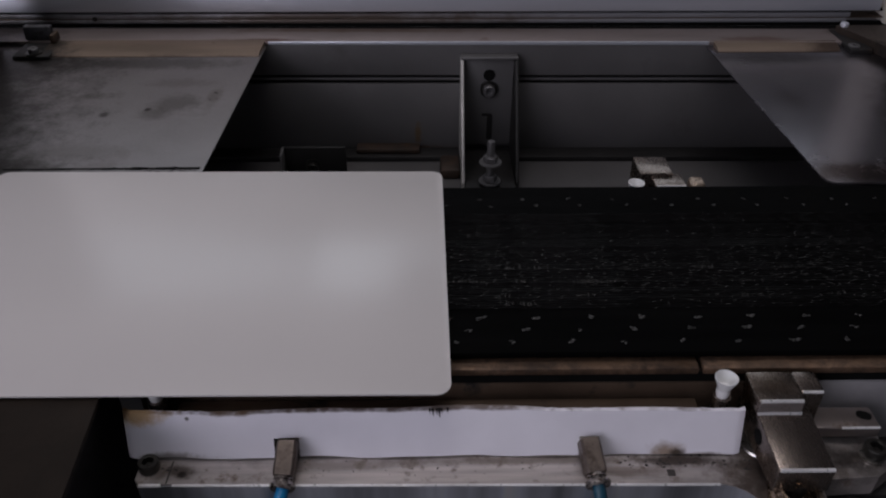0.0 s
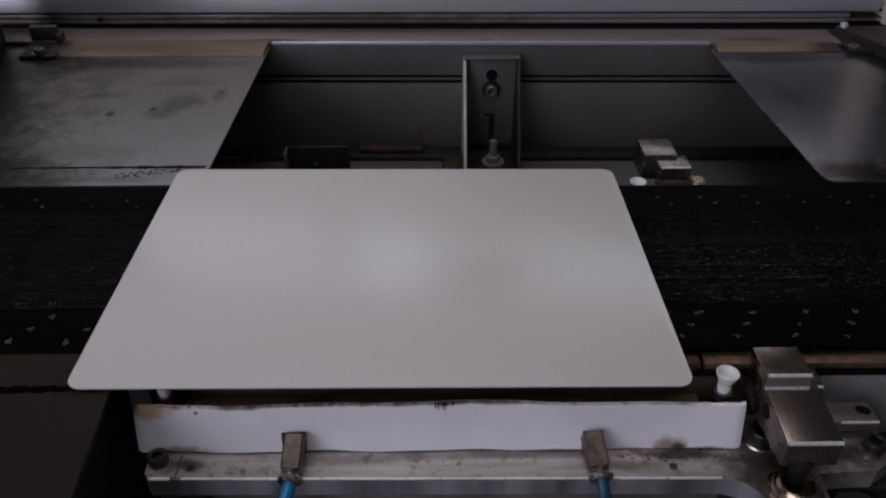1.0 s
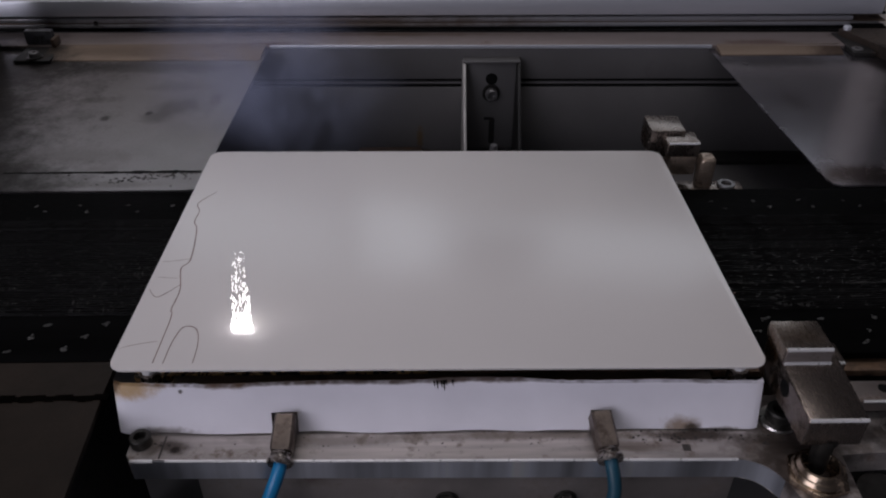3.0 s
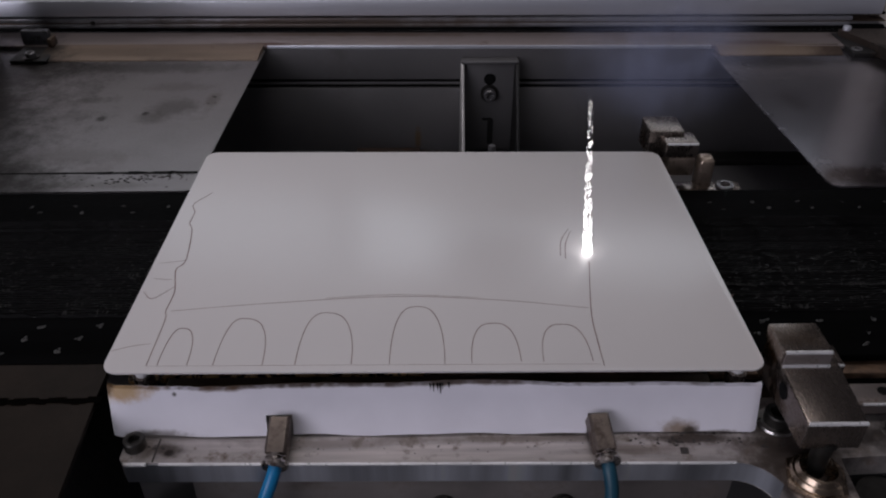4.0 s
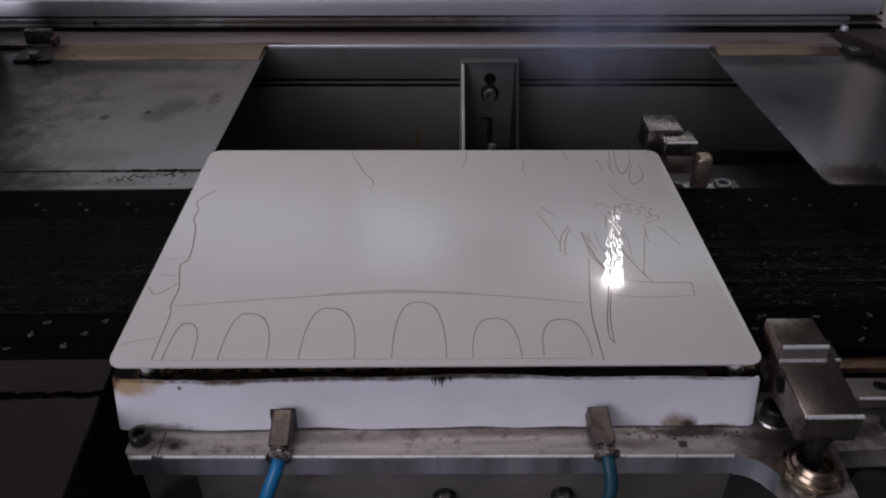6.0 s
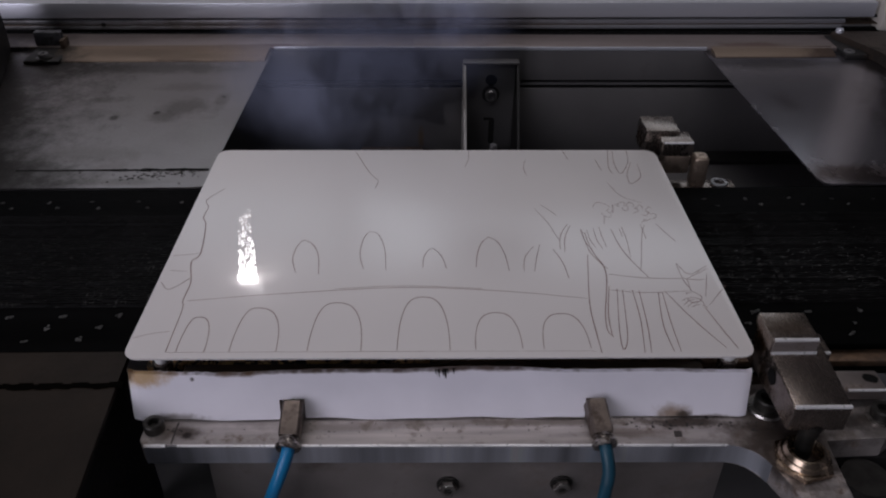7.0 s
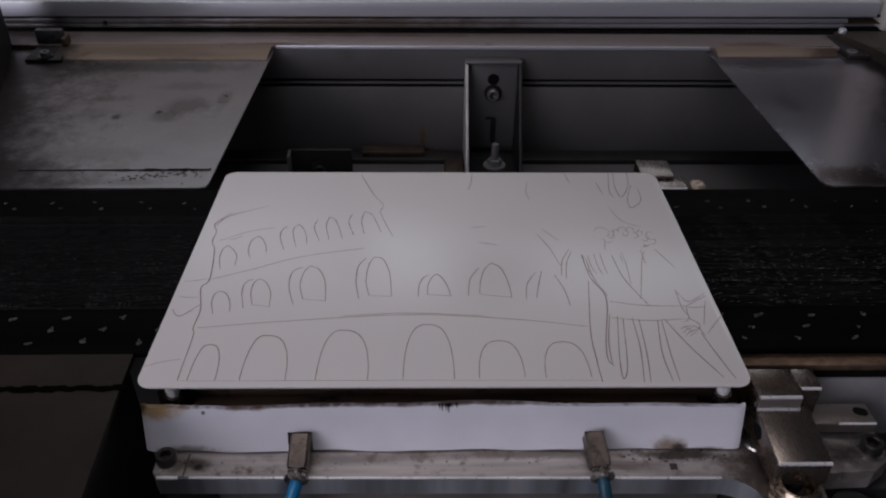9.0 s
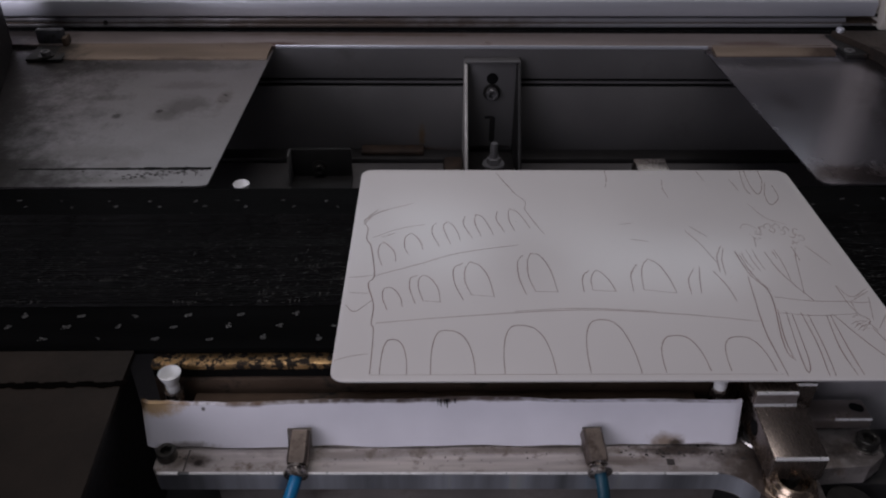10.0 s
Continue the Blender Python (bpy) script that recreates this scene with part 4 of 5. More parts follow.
def air_fitting(x, tip_x, tube_points, tube_material):
    """Push-in elbow leaning out of the skirt: a tapered body with flats, a collar and its hose."""
    tip = Vector((tip_x, -0.0233, -0.0318))
    m = along((x, -0.0079, -0.0256), tip)
    bm = bmesh.new()
    rings = []
    for z, w, d in ((-0.0060, 0.0046, 0.0044), (-0.0010, 0.0047, 0.0044), (0.0048, 0.0048, 0.0042), (0.0082, 0.0048, 0.0042), (0.0100, 0.0045, 0.0040)):
        c = 0.24 * w
        rings.append([bm.verts.new(m @ Vector((px, py, z))) for px, py in ((-w + c, -d), (w - c, -d), (w, -d + c), (w, d - c), (w - c, d), (-w + c, d), (-w, d - c), (-w, -d + c))])
    for a, c in zip(rings, rings[1:]):
        for i in range(8):
            bm.faces.new((a[i], a[(i + 1) % 8], c[(i + 1) % 8], c[i]))
    bm.faces.new(rings[0][::-1])
    bm.faces.new(rings[-1])
    f = part("air_fitting", bm, M_NICKEL, lift, "nickel push-in elbow fitting")
    bm = box(bmesh.new(), -0.0036, 0.0036, -0.0056, -0.0040, -0.0058, -0.0036, 0.0004, 2, m)
    part("notch", bm, M_BLACK, f)
    bm = bmesh.new()
    lathe(bm, [(0.0040, 0.0098), (0.0044, 0.0104), (0.0048, 0.0114), (0.0040, 0.0118), (0.0040, 0.0128), (0.0056, 0.0132), (0.0060, 0.0142), (0.0059, 0.0152), (0.0052, 0.0160), (0.0034, 0.0160), (0.0032, 0.0136)], m, 24)
    part("collar", bm, M_COLLAR, f, "tarnished chrome release collar")
    top = m @ Vector((0, 0, 0.0100))
    part("hose", tube(bmesh.new(), [tuple(top), tuple(m @ Vector((0, 0, 0.0175)))] + tube_points, 0.0030), tube_material, f, "air hose")
    return f


M_COLLAR = mat("tarnished_chrome", (0.36, 0.33, 0.31), 0.22, 1, 0.4, 150, bump=0.1, dirt=(0.05, 0.035, 0.028), dirt_at=0.50, dirt_scale=220)
air_fitting(FIT[0], -0.0706, [(-0.0740, -0.0300, -0.0400), (-0.0780, -0.0325, -0.0500), (-0.0860, -0.0300, -0.0750), (-0.0900, -0.0200, -0.1000)], M_TUBE)
air_fitting(FIT[1], 0.0734, [(0.0746, -0.0300, -0.0400), (0.0735, -0.0330, -0.0500), (0.0725, -0.0330, -0.0750), (0.0700, -0.0230, -0.1000)], M_TUBE_SHADED)

# stopper cylinder flange and guide on the base plate
CX, CY = 0.1605, -0.0308
bm = bmesh.new()
hex_nut(bm, pose(CX, CY, ZB, 0, 0, 15), 0.0136, 0.0032, 0.0070)
part("flange_nut", bm, M_BRASS, lift, "oily brass hexagon nut")
bm = bmesh.new()
lathe(bm, [(0.0112, 0.0032), (0.0115, 0.0042), (0.0106, 0.0058), (0.0096, 0.0060), (0.0092, 0.0066), (0.0084, 0.0080), (0.0074, 0.0082), (0.0068, 0.0072), (0.0064, 0.0042), (0.0045, 0.0040)], pose(CX, CY, ZB), 32)
part("gland_ring", bm, M_BRASS, lift, "oily brass gland ring")
cap_screw(lift, pose(0.1552, 0.0016, ZB + 0.0016), 0.0062, 0.0060, M_BLACKBOLT)
bm = bmesh.new()
lathe(bm, [(0.0050, 0.0001), (0.0086, 0.0001), (0.0090, 0.0008), (0.0084, 0.0017), (0.0050, 0.0017)], pose(0.1552, 0.0016, ZB), 26)
part("washer", bm, M_BOLT, lift, "bright washer")
# pale tube paints the glint on the tab's front edge
part("edge_glint", tube(bmesh.new(), [(0.194, 0.0040, -0.0235), (0.203, 0.0040, -0.0235), (0.2125, 0.0040, -0.0235)], 0.0007, 8), M_EDGE_GLINT, lift, "pale strip painting a lit edge")
M_TAB = mat("satin_tab_steel", (0.31, 0.268, 0.255), 0.36, 0.75, 0.2, 60, (0.4, 1, 1), 0.1, 500, (0.12, 0.085, 0.065), 0.58, 0.1, 120)
ob = part("slotted_tab", boxed(0.1760, 0.2132, 0.0037, 0.0176, -0.0300, -0.0231, 0.0012, 3), M_TAB, lift, "steel tab with a slotted hole")
bm = bmesh.new()
prism(bm, rounded(-0.0036, 0.0036, -0.0026, 0.0026, 0.0025), -0.0231, -0.0228)
bmesh.ops.transform(bm, matrix=pose(0.2078, 0.0116, 0, 0, 0, -20), verts=bm.verts)
part("slot", bm, M_BLACK, ob)
part("guide_post", boxed(0.1698, 0.1814, 0.0070, 0.0212, ZB + 0.0002, -0.0020, 0.0014, 3), M_BLOCK, lift, "machined guide post beside the stopper")
# pale tube paints the glint on the guide post's edge
part("edge_glint", tube(bmesh.new(), [(0.1712, 0.0073, -0.0024), (0.1760, 0.0073, -0.0024), (0.1804, 0.0073, -0.0024)], 0.0008, 8), M_EDGE_GLINT, lift, "pale strip painting a lit edge")
part("tab_support", boxed(0.1815, 0.208, 0.0075, 0.0165, ZB, -0.0301, 0.0003), M_DARK, lift)
bm = bmesh.new()
lathe(bm, [(0, -0.09), (0.0110, -0.09), (0.0110, ZB - 0.0121), (0, ZB - 0.0121)], pose(0.194, -0.0300, 0), 26)
# dark body added to keep the space below the plate dark
part("under_plate", boxed(0.1765, 0.258, -0.0185, 0.0, -0.095, ZB - 0.0122, 0.001), M_NEAR_BLACK, lift, "dark body added to fill the space below the base")
part("cylinder_body", bm, M_BLACKBOLT, lift, "black cylinder body")


# ---- stoppers ----
M_DULLSTEP = mat("bright_step_tone", (0.30, 0.262, 0.25), 0.45, 0.6, 0.4, 120, (0.3, 1, 1), 0.2, 500, (0.12, 0.085, 0.06), 0.55, 0.1, 140)


def front_stopper():
    s = base("stopper_block", pose(0, 0, LOW + STROKE, 0, 0, TURN), "machined steel stopper block with a stepped top on a rod", "stopper", "stoppers")
    def slab(prof, x0, x1, bevel):
        bm = bmesh.new()
        lo, hi = [[bm.verts.new((x, y, z)) for y, z in prof] for x in (x0, x1)]
        n = len(prof)
        bm.faces.new(lo)
        bm.faces.new(hi[::-1])
        for i in range(n):
            bm.faces.new((lo[i], hi[i], hi[(i + 1) % n], lo[(i + 1) % n]))
        bmesh.ops.recalc_face_normals(bm, faces=bm.faces)
        bmesh.ops.bevel(bm, geom=list(bm.edges), offset=bevel, segments=3, profile=0.5, affect="EDGES")
        return bm

    x0 = 0.1487
    part("block", slab([(-0.0302, -0.0138), (-0.0302, 0.0010), (0.0010, 0.0040), (0.0064, 0.0040), (0.0064, -0.0160), (-0.0100, -0.0146)], x0, 0.1742, 0.0012), M_BLOCK, s)
    part("rear_body", slab([(0.0050, -0.0158), (0.0050, 0.0039), (0.0203, 0.0039), (0.0203, -0.0180)], x0 + 0.0002, 0.1693, 0.0010), M_BLOCK, s)
    # thin pale plate puts the step's bright reflection into the colour
    part("step_face", boxed(x0 - 0.0002, 0.1688, 0.0001, 0.0012, 0.0046, 0.0110, 0.0003), M_DULLSTEP, s, "pale face painting the step's bright reflection")
    part("upper_step", slab([(0.0010, 0.0041), (0.0007, 0.0118), (0.0202, 0.0118), (0.0202, 0.0041)], x0 - 0.0010, 0.1694, 0.0008), M_BLOCK, s)
    # pale tubes paint the glints on the block's front edges
    for y, z, xl, xr in ((0.0010, 0.0114, x0, 0.1686), (0.0002, 0.0044, x0, 0.1690), (-0.0298, 0.0008, x0 + 0.0008, 0.1734)):
        part("edge_glint", tube(bmesh.new(), [(xl, y, z), ((xl + xr) / 2, y, z), (xr, y, z)], 0.00095, 8), M_EDGE_GLINT, s, "pale strip painting a lit edge")
    bm = bmesh.new()
    lathe(bm, [(0, 0), (0.0038, 0), (0.0038, 0.0004), (0, 0.0004)], along((x0, -0.0062, -0.0040), (0, -0.0062, -0.0040)), 22)
    part("side_hole", bm, M_BLACK, s)
    part("rod", lathe(bmesh.new(), [(0, -0.042), (0.0042, -0.042), (0.0042, -0.0150), (0.0052, -0.0142), (0.0052, -0.0118), (0, -0.0118)], pose(CX + 0.0012, CY + 0.0050, 0), 22), M_BLACKBOLT, s, "dark oiled piston rod")
    return s


def rear_stopper():
    s = base("stopper_block", pose(0, 0, LOW + STROKE, 0, 0, TURN), "machined steel stopper block with brown grime on a hinged foot", "stopper", "stoppers")
    y0 = 0.2025
    bm = bmesh.new()
    box(bm, 0.1385, 0.1612, y0 + 0.0075, y0 + 0.0310, -0.008, 0.0105, 0.0010)
    part("rear_block", bm, M_BLOCK, s)
    part("block", boxed(0.1468, 0.1680, y0 - 0.0045, y0 + 0.0124, -0.0020, 0.0080, 0.0012, 3), M_BLOCK, s)
    # pale tube paints the glint on the rear block's edge
    part("edge_glint", tube(bmesh.new(), [(0.1478, y0 - 0.0043, 0.0077), (0.157, y0 - 0.0043, 0.0077), (0.1672, y0 - 0.0043, 0.0077)], 0.0008, 8), M_EDGE_GLINT, s, "pale strip painting a lit edge")
    part("hook", boxed(0.1500, 0.1675, y0 - 0.0040, y0 + 0.0124, -0.0155, -0.0021, 0.0014), M_TARNISH, s, "grimy lower step")
    return s


def rear_foot():
    f = base("support_lug", pose(0, 0, LOW, 0, 0, TURN), "tarnished steel lug with a ring washer under the rear stopper", "lug")
    part("cheek", boxed(0.1702, 0.1805, 0.1965, 0.2085, -0.0300, -0.0030, 0.0032, 3), M_TARNISH, f)
    part("lug", boxed(0.150, 0.2010, 0.1930, 0.2060, -0.0300, -0.0235, 0.0015), M_BLOCK, f)
    bm = bmesh.new()
    lathe(bm, [(0.0034, 0), (0.0054, 0), (0.0058, 0.0009), (0.0054, 0.0018), (0.0034, 0.0018), (0.0034, 0)], pose(0.1900, 0.1985, -0.0233), 26)
    part("ring", bm, M_DULL, f, "dull ring washer")
    part("arm", boxed(0.155, 0.170, 0.196, 0.205, -0.09, -0.0302, 0.001), M_DARK, f)
    return f


front_stop, rear_stop, foot = front_stopper(), rear_stopper(), rear_foot()

# ---- coated sheet with its engraved lines ----
sheet = base("coated_sheet", pose(0.0002, 0.1035, 0, 0, 0, -0.7), "white coated metal sheet with rounded corners and engraved arches", "metal sheet")
bm = bmesh.new()
prism(bm, [(x * (1 - 0.0070 * (1 + y / 0.1)), y) for x, y in rounded(-0.1455, 0.1455, -0.1002, 0.1002, 0.0068, 8)], -0.0009, 0.0, 0.0002)
part("panel", bm, M_COATED, sheet)
MARKS = []
SINK = -0.0004


def ribbon(pts, width):
    bm = bmesh.new()
    prev = None
    n = len(pts)
    for i, p in enumerate(pts):
        d = (pts[min(i + 1, n - 1)] - pts[max(i - 1, 0)]).normalized()
        w = width * (0.55 + 0.45 * math.sin(math.pi * min(max(i / (n - 1), 0.12), 0.88)))
        s = Vector((-d.y, d.x)) * (w / 2 + random.uniform(-0.04, 0.04) * width)
        q = [bm.verts.new((p.x + s.x, p.y + s.y, 0.00006)), bm.verts.new((p.x - s.x, p.y - s.y, 0.00006)),
             bm.verts.new((p.x - s.x, p.y - s.y, -0.0003)), bm.verts.new((p.x + s.x, p.y + s.y, -0.0003))]
        if prev:
            for a in range(4):
                bm.faces.new((prev[a], q[a], q[(a + 1) % 4], prev[(a + 1) % 4]))
        else:
            bm.faces.new(q)
        prev = q
    bm.faces.new(prev[::-1])
    return bm


def stroke(when, width, *pts, curve=True):
    """An engraved line through points in millimetres on the sheet, which shows from the given second."""
    p = spline([(x / 1000, y / 1000, 0) for x, y in pts], 7)
    ob = part("engraved_line", ribbon([v.to_2d() for v in p], width / 1000 * 1.15), M_MARK, sheet, "", False)
    MARKS.append((when, ob))


def arch(when, left, top, right):
    """An engraved arch: two springing points and its crown."""
    (ax, ay), (tx, ty), (bx, by) = left, top, right
    pts = []
    for i in range(13):
        a = math.pi / 2 * i / 12
        pts.append((tx + (ax - tx) * math.cos(a) ** 0.72, ay + (ty - ay) * math.sin(a) ** 0.86))
    for i in range(1, 13):
        a = math.pi / 2 * i / 12
        pts.append((tx + (bx - tx) * math.sin(a) ** 0.72, by + (ty - by) * math.cos(a) ** 0.86))
    p = [Vector((x / 1000, y / 1000)) for x, y in pts]
    ob = part("engraved_line", ribbon(p, 0.00050), M_MARK, sheet, "", False)
    MARKS.append((when, ob))


random.seed(21)
stroke(2.68, 0.50, (-129.9, 50.3), (-137.8, 37.9), (-135.2, 29.2), (-135.3, 18.2), (-132.1, 9.5), (-128.8, -17.4), (-131.7, -25.6), (-127.8, -43.2), (-128.1, -58.3), (-126.6, -64.5), (-126.6, -95.6))
stroke(2.78, 0.35, (-128.7, -39.4), (-137.3, -48.8), (-142.8, -43.1))
arch(2.90, (-122.0, -95.6), (-117.1, -70.8), (-109.0, -95.6))
arch(3.03, (-97.6, -95.7), (-90.1, -64.0), (-76.1, -95.7))
arch(3.16, (-61.8, -95.4), (-51.9, -60.1), (-37.1, -95.5))
arch(3.29, (-20.4, -95.2), (-8.8, -55.7), (4.1, -95.2))
arch(3.42, (16.0, -94.5), (27.2, -68.2), (37.8, -94.1))
arch(3.55, (47.8, -94.1), (59.0, -69.1), (69.6, -94.3))
stroke(3.65, 0.13, (-126.5, -96.0), (-28.2, -95.9), (72.4, -96.1))
stroke(3.70, 0.30, (-125.6, -58.2), (-81.6, -52.9), (-19.0, -47.9), (32.7, -51.2), (73.5, -57.2))
stroke(3.72, 0.25, (-53.5, -48.9), (-19.0, -46.5), (21.4, -48.9))
stroke(3.82, 0.50, (80.0, -19.4), (74.4, -60.4), (73.9, -81.6), (74.1, -97.3))
stroke(3.92, 0.40, (73.4, 10.9), (67.9, -0.6), (65.8, -14.2))
stroke(3.95, 0.40, (74.4, 9.1), (70.0, -3.3), (68.1, -16.9))
stroke(4.02, 0.50, (79.9, 5.1), (81.7, -16.8), (87.1, -34.6), (80.8, -69.1), (79.6, -81.6), (81.7, -86.4))
stroke(4.05, 0.40, (81.7, 2.3), (83.1, -15.8), (88.2, -32.1))
stroke(4.12, 0.50, (86.5, -47.6), (82.2, -69.1), (81.1, -84.8))
stroke(4.17, 0.40, (97.2, 5.1), (100.2, -16.8), (108.8, -40.5))
stroke(4.25, 0.30, (88.5, -37.1), (107.3, -40.5), (128.4, -41.0))
stroke(4.27, 0.30, (128.4, -41.0), (127.4, -51.3))
stroke(4.28, 0.25, (86.2, -50.4), (104.6, -52.7), (127.4, -51.3))
stroke(4.32, 0.30, (103.6, 8.0), (104.0, -6.0), (102.9, -22.0))
stroke(4.35, 0.30, (123.8, 10.9), (127.2, 2.4), (131.2, -7.1))
stroke(4.38, 0.30, (96.1, 19.8), (94.3, 9.8))
stroke(4.42, 0.28, (102.3, 25.9), (101.8, 22.9), (99.5, 22.9), (98.7, 25.1), (100.2, 27.3))
stroke(4.43, 0.28, (102.3, 27.5), (102.5, 30.1), (104.3, 31.4), (105.5, 30.9), (106.4, 29.6))
stroke(4.44, 0.28, (105.9, 29.1), (106.3, 32.3), (108.2, 34.1), (110.3, 33.9), (109.9, 30.2))
stroke(4.46, 0.28, (111.6, 29.6), (111.4, 26.8), (109.6, 24.8), (108.2, 26.5), (108.5, 28.6))
stroke(4.47, 0.28, (110.8, 29.3), (111.8, 32.7), (113.9, 34.3), (115.6, 32.3), (115.2, 29.3))
stroke(4.48, 0.28, (115.1, 27.8), (116.5, 27.0), (117.1, 25.2), (115.7, 23.3), (113.6, 22.3))
stroke(4.49, 0.28, (115.9, 27.8), (117.3, 29.6), (119.1, 31.2), (120.1, 28.7), (119.7, 26.4))
stroke(4.50, 0.28, (122.6, 24.2), (122.5, 22.5), (120.8, 19.9), (119.5, 19.6), (118.0, 20.8))
stroke(4.52, 0.28, (123.1, 21.8), (121.7, 23.3), (122.0, 26.6), (124.2, 29.3), (125.3, 27.4))
stroke(4.53, 0.28, (122.3, 16.5), (120.6, 14.5), (119.6, 14.8), (118.1, 15.3), (118.8, 16.9))
stroke(4.54, 0.28, (123.3, 20.9), (124.8, 21.8), (126.3, 20.4), (125.5, 17.4), (123.2, 16.2))
stroke(4.55, 0.28, (116.1, 11.7), (117.0, 13.2), (117.7, 13.8), (119.0, 14.0), (119.5, 12.7))
stroke(4.57, 0.30, (117.3, 9.7), (113.7, -0.5), (107.5, -27.2), (105.6, -34.6))
stroke(4.65, 0.40, (112.6, 100.2), (109.1, 77.5), (110.4, 68.9))
stroke(4.70, 0.40, (115.6, 100.2), (113.6, 81.9), (115.4, 68.9), (122.7, 83.4), (125.0, 100.2))
stroke(4.78, 0.40, (124.5, 83.4), (119.1, 67.5), (119.2, 56.4), (127.0, 64.7), (128.3, 80.5))
stroke(4.85, 0.30, (102.1, 87.9), (103.8, 72.4))
stroke(4.90, 0.25, (104.7, 57.7), (110.0, 41.6), (120.7, 34.0))
stroke(4.95, 0.30, (56.7, 87.7), (54.5, 75.9), (55.6, 65.9))
stroke(5.05, 0.30, (82.4, 100.1), (84.6, 86.2))
stroke(5.18, 0.30, (20.5, 99.8), (19.6, 87.5), (17.0, 77.2))
stroke(5.28, 0.40, (-53.3, 96.4), (-45.3, 75.5), (-42.3, 68.4))
stroke(5.47, 0.30, (56.4, 27.0), (62.2, 12.1), (66.4, -5.0))
stroke(5.53, 0.30, (60.2, 31.4), (68.2, 20.3))
stroke(5.62, 0.30, (-42.3, 68.4), (-37.3, 60.0), (-38.6, 50.5))
stroke(5.85, 0.30, (80.5, 5.1), (80.8, -7.2), (83.6, -14.7))
stroke(5.89, 0.30, (83.4, 4.5), (83.7, -5.0), (85.6, -12.6))
stroke(5.94, 0.30, (87.2, 6.3), (87.6, -6.0), (89.1, -13.6))
stroke(5.98, 0.30, (90.9, 7.4), (90.9, -3.3), (91.8, -12.6))
stroke(6.03, 0.45, (90.3, -49.0), (85.3, -81.6), (84.5, -95.1), (88.3, -85.6), (92.9, -50.4))
stroke(6.07, 0.45, (97.8, -50.4), (97.1, -73.3), (94.0, -97.4))
stroke(6.12, 0.45, (101.1, -51.4), (99.5, -77.6), (97.1, -97.3))
stroke(6.17, 0.45, (110.7, -52.3), (107.2, -77.6), (107.8, -96.6))
stroke(6.21, 0.45, (112.7, -52.2), (111.3, -77.5), (111.0, -96.7))
stroke(6.25, 0.45, (114.1, -51.3), (122.6, -73.4), (132.8, -94.4))
stroke(6.30, 0.45, (130.6, -62.6), (135.4, -83.8), (138.3, -95.2))
stroke(6.34, 0.30, (126.0, -27.2), (126.1, -42.0), (128.3, -52.2))
stroke(6.39, 0.30, (126.0, -27.2), (130.4, -37.1), (141.3, -30.2))
stroke(6.43, 0.30, (139.7, -37.1), (133.9, -56.0))
stroke(6.48, 0.30, (146.8, -46.7), (140.0, -55.1), (134.0, -62.7))
stroke(6.52, 0.30, (123.8, -54.1), (128.3, -52.2), (131.7, -56.9), (127.0, -61.4), (124.0, -57.7))
stroke(6.60, 0.40, (44.2, -34.7), (45.8, -22.0), (51.4, -11.5))
stroke(6.62, 0.40, (49.9, -34.1), (51.6, -24.6), (55.1, -9.9))
stroke(6.65, 0.40, (62.0, -14.1), (65.7, -27.1), (66.9, -40.5))
stroke(7.02, 0.45, (13.1, -32.1), (14.2, -19.4), (16.4, -13.1), (20.0, -7.2))
stroke(6.70, 0.42, (19.2, -30.7), (20.3, -19.5), (23.0, -8.8), (27.2, -2.3))
stroke(6.72, 0.42, (27.2, -2.3), (32.2, -7.2), (35.3, -19.5), (36.5, -33.7))
stroke(7.40, 0.15, (19.2, -30.7), (36.5, -33.7))
stroke(7.10, 0.45, (-14.0, -32.6), (-13.5, -23.1), (-11.8, -17.3), (-8.4, -13.1))
stroke(6.78, 0.42, (-8.9, -31.1), (-8.7, -23.0), (-6.9, -16.8), (-4.0, -12.6))
stroke(6.80, 0.42, (-4.0, -12.6), (-0.7, -16.8), (1.9, -23.6), (3.6, -32.2))
stroke(7.40, 0.15, (-8.9, -31.1), (3.6, -32.2))
stroke(7.20, 0.45, (-45.7, -34.6), (-48.3, -19.4), (-47.8, -5.1), (-44.2, 1.7))
stroke(6.88, 0.42, (-40.2, -32.1), (-42.8, -19.4), (-42.2, -5.0), (-39.6, 3.3))
stroke(6.90, 0.42, (-39.6, 3.3), (-34.4, 1.1), (-30.0, -12.6), (-28.3, -32.6))
stroke(7.40, 0.15, (-40.2, -32.1), (-28.3, -32.6))
stroke(7.27, 0.45, (-80.0, -39.4), (-84.3, -24.5), (-84.4, -11.5), (-79.2, -6.2))
stroke(6.95, 0.42, (-75.4, -35.0), (-78.5, -23.1), (-77.9, -11.6), (-75.0, -5.0))
stroke(6.97, 0.42, (-75.0, -5.0), (-69.9, -8.4), (-65.3, -19.4), (-63.2, -36.5))
stroke(7.40, 0.15, (-75.4, -35.0), (-63.2, -36.5))
stroke(7.33, 0.45, (-105.8, -42.2), (-108.9, -29.1), (-108.5, -20.4), (-104.8, -17.4))
stroke(7.01, 0.42, (-101.5, -39.8), (-104.0, -29.6), (-103.9, -21.0), (-101.5, -17.3))
stroke(7.03, 0.42, (-101.5, -17.3), (-97.7, -20.0), (-93.5, -29.1), (-92.3, -41.3))
stroke(7.40, 0.15, (-101.5, -39.8), (-92.3, -41.3))
stroke(7.05, 0.42, (-120.5, -47.4), (-123.2, -37.9), (-123.1, -30.6), (-120.7, -28.1))
stroke(7.06, 0.42, (-120.7, -28.1), (-117.3, -30.1), (-113.8, -37.0), (-112.4, -45.1))
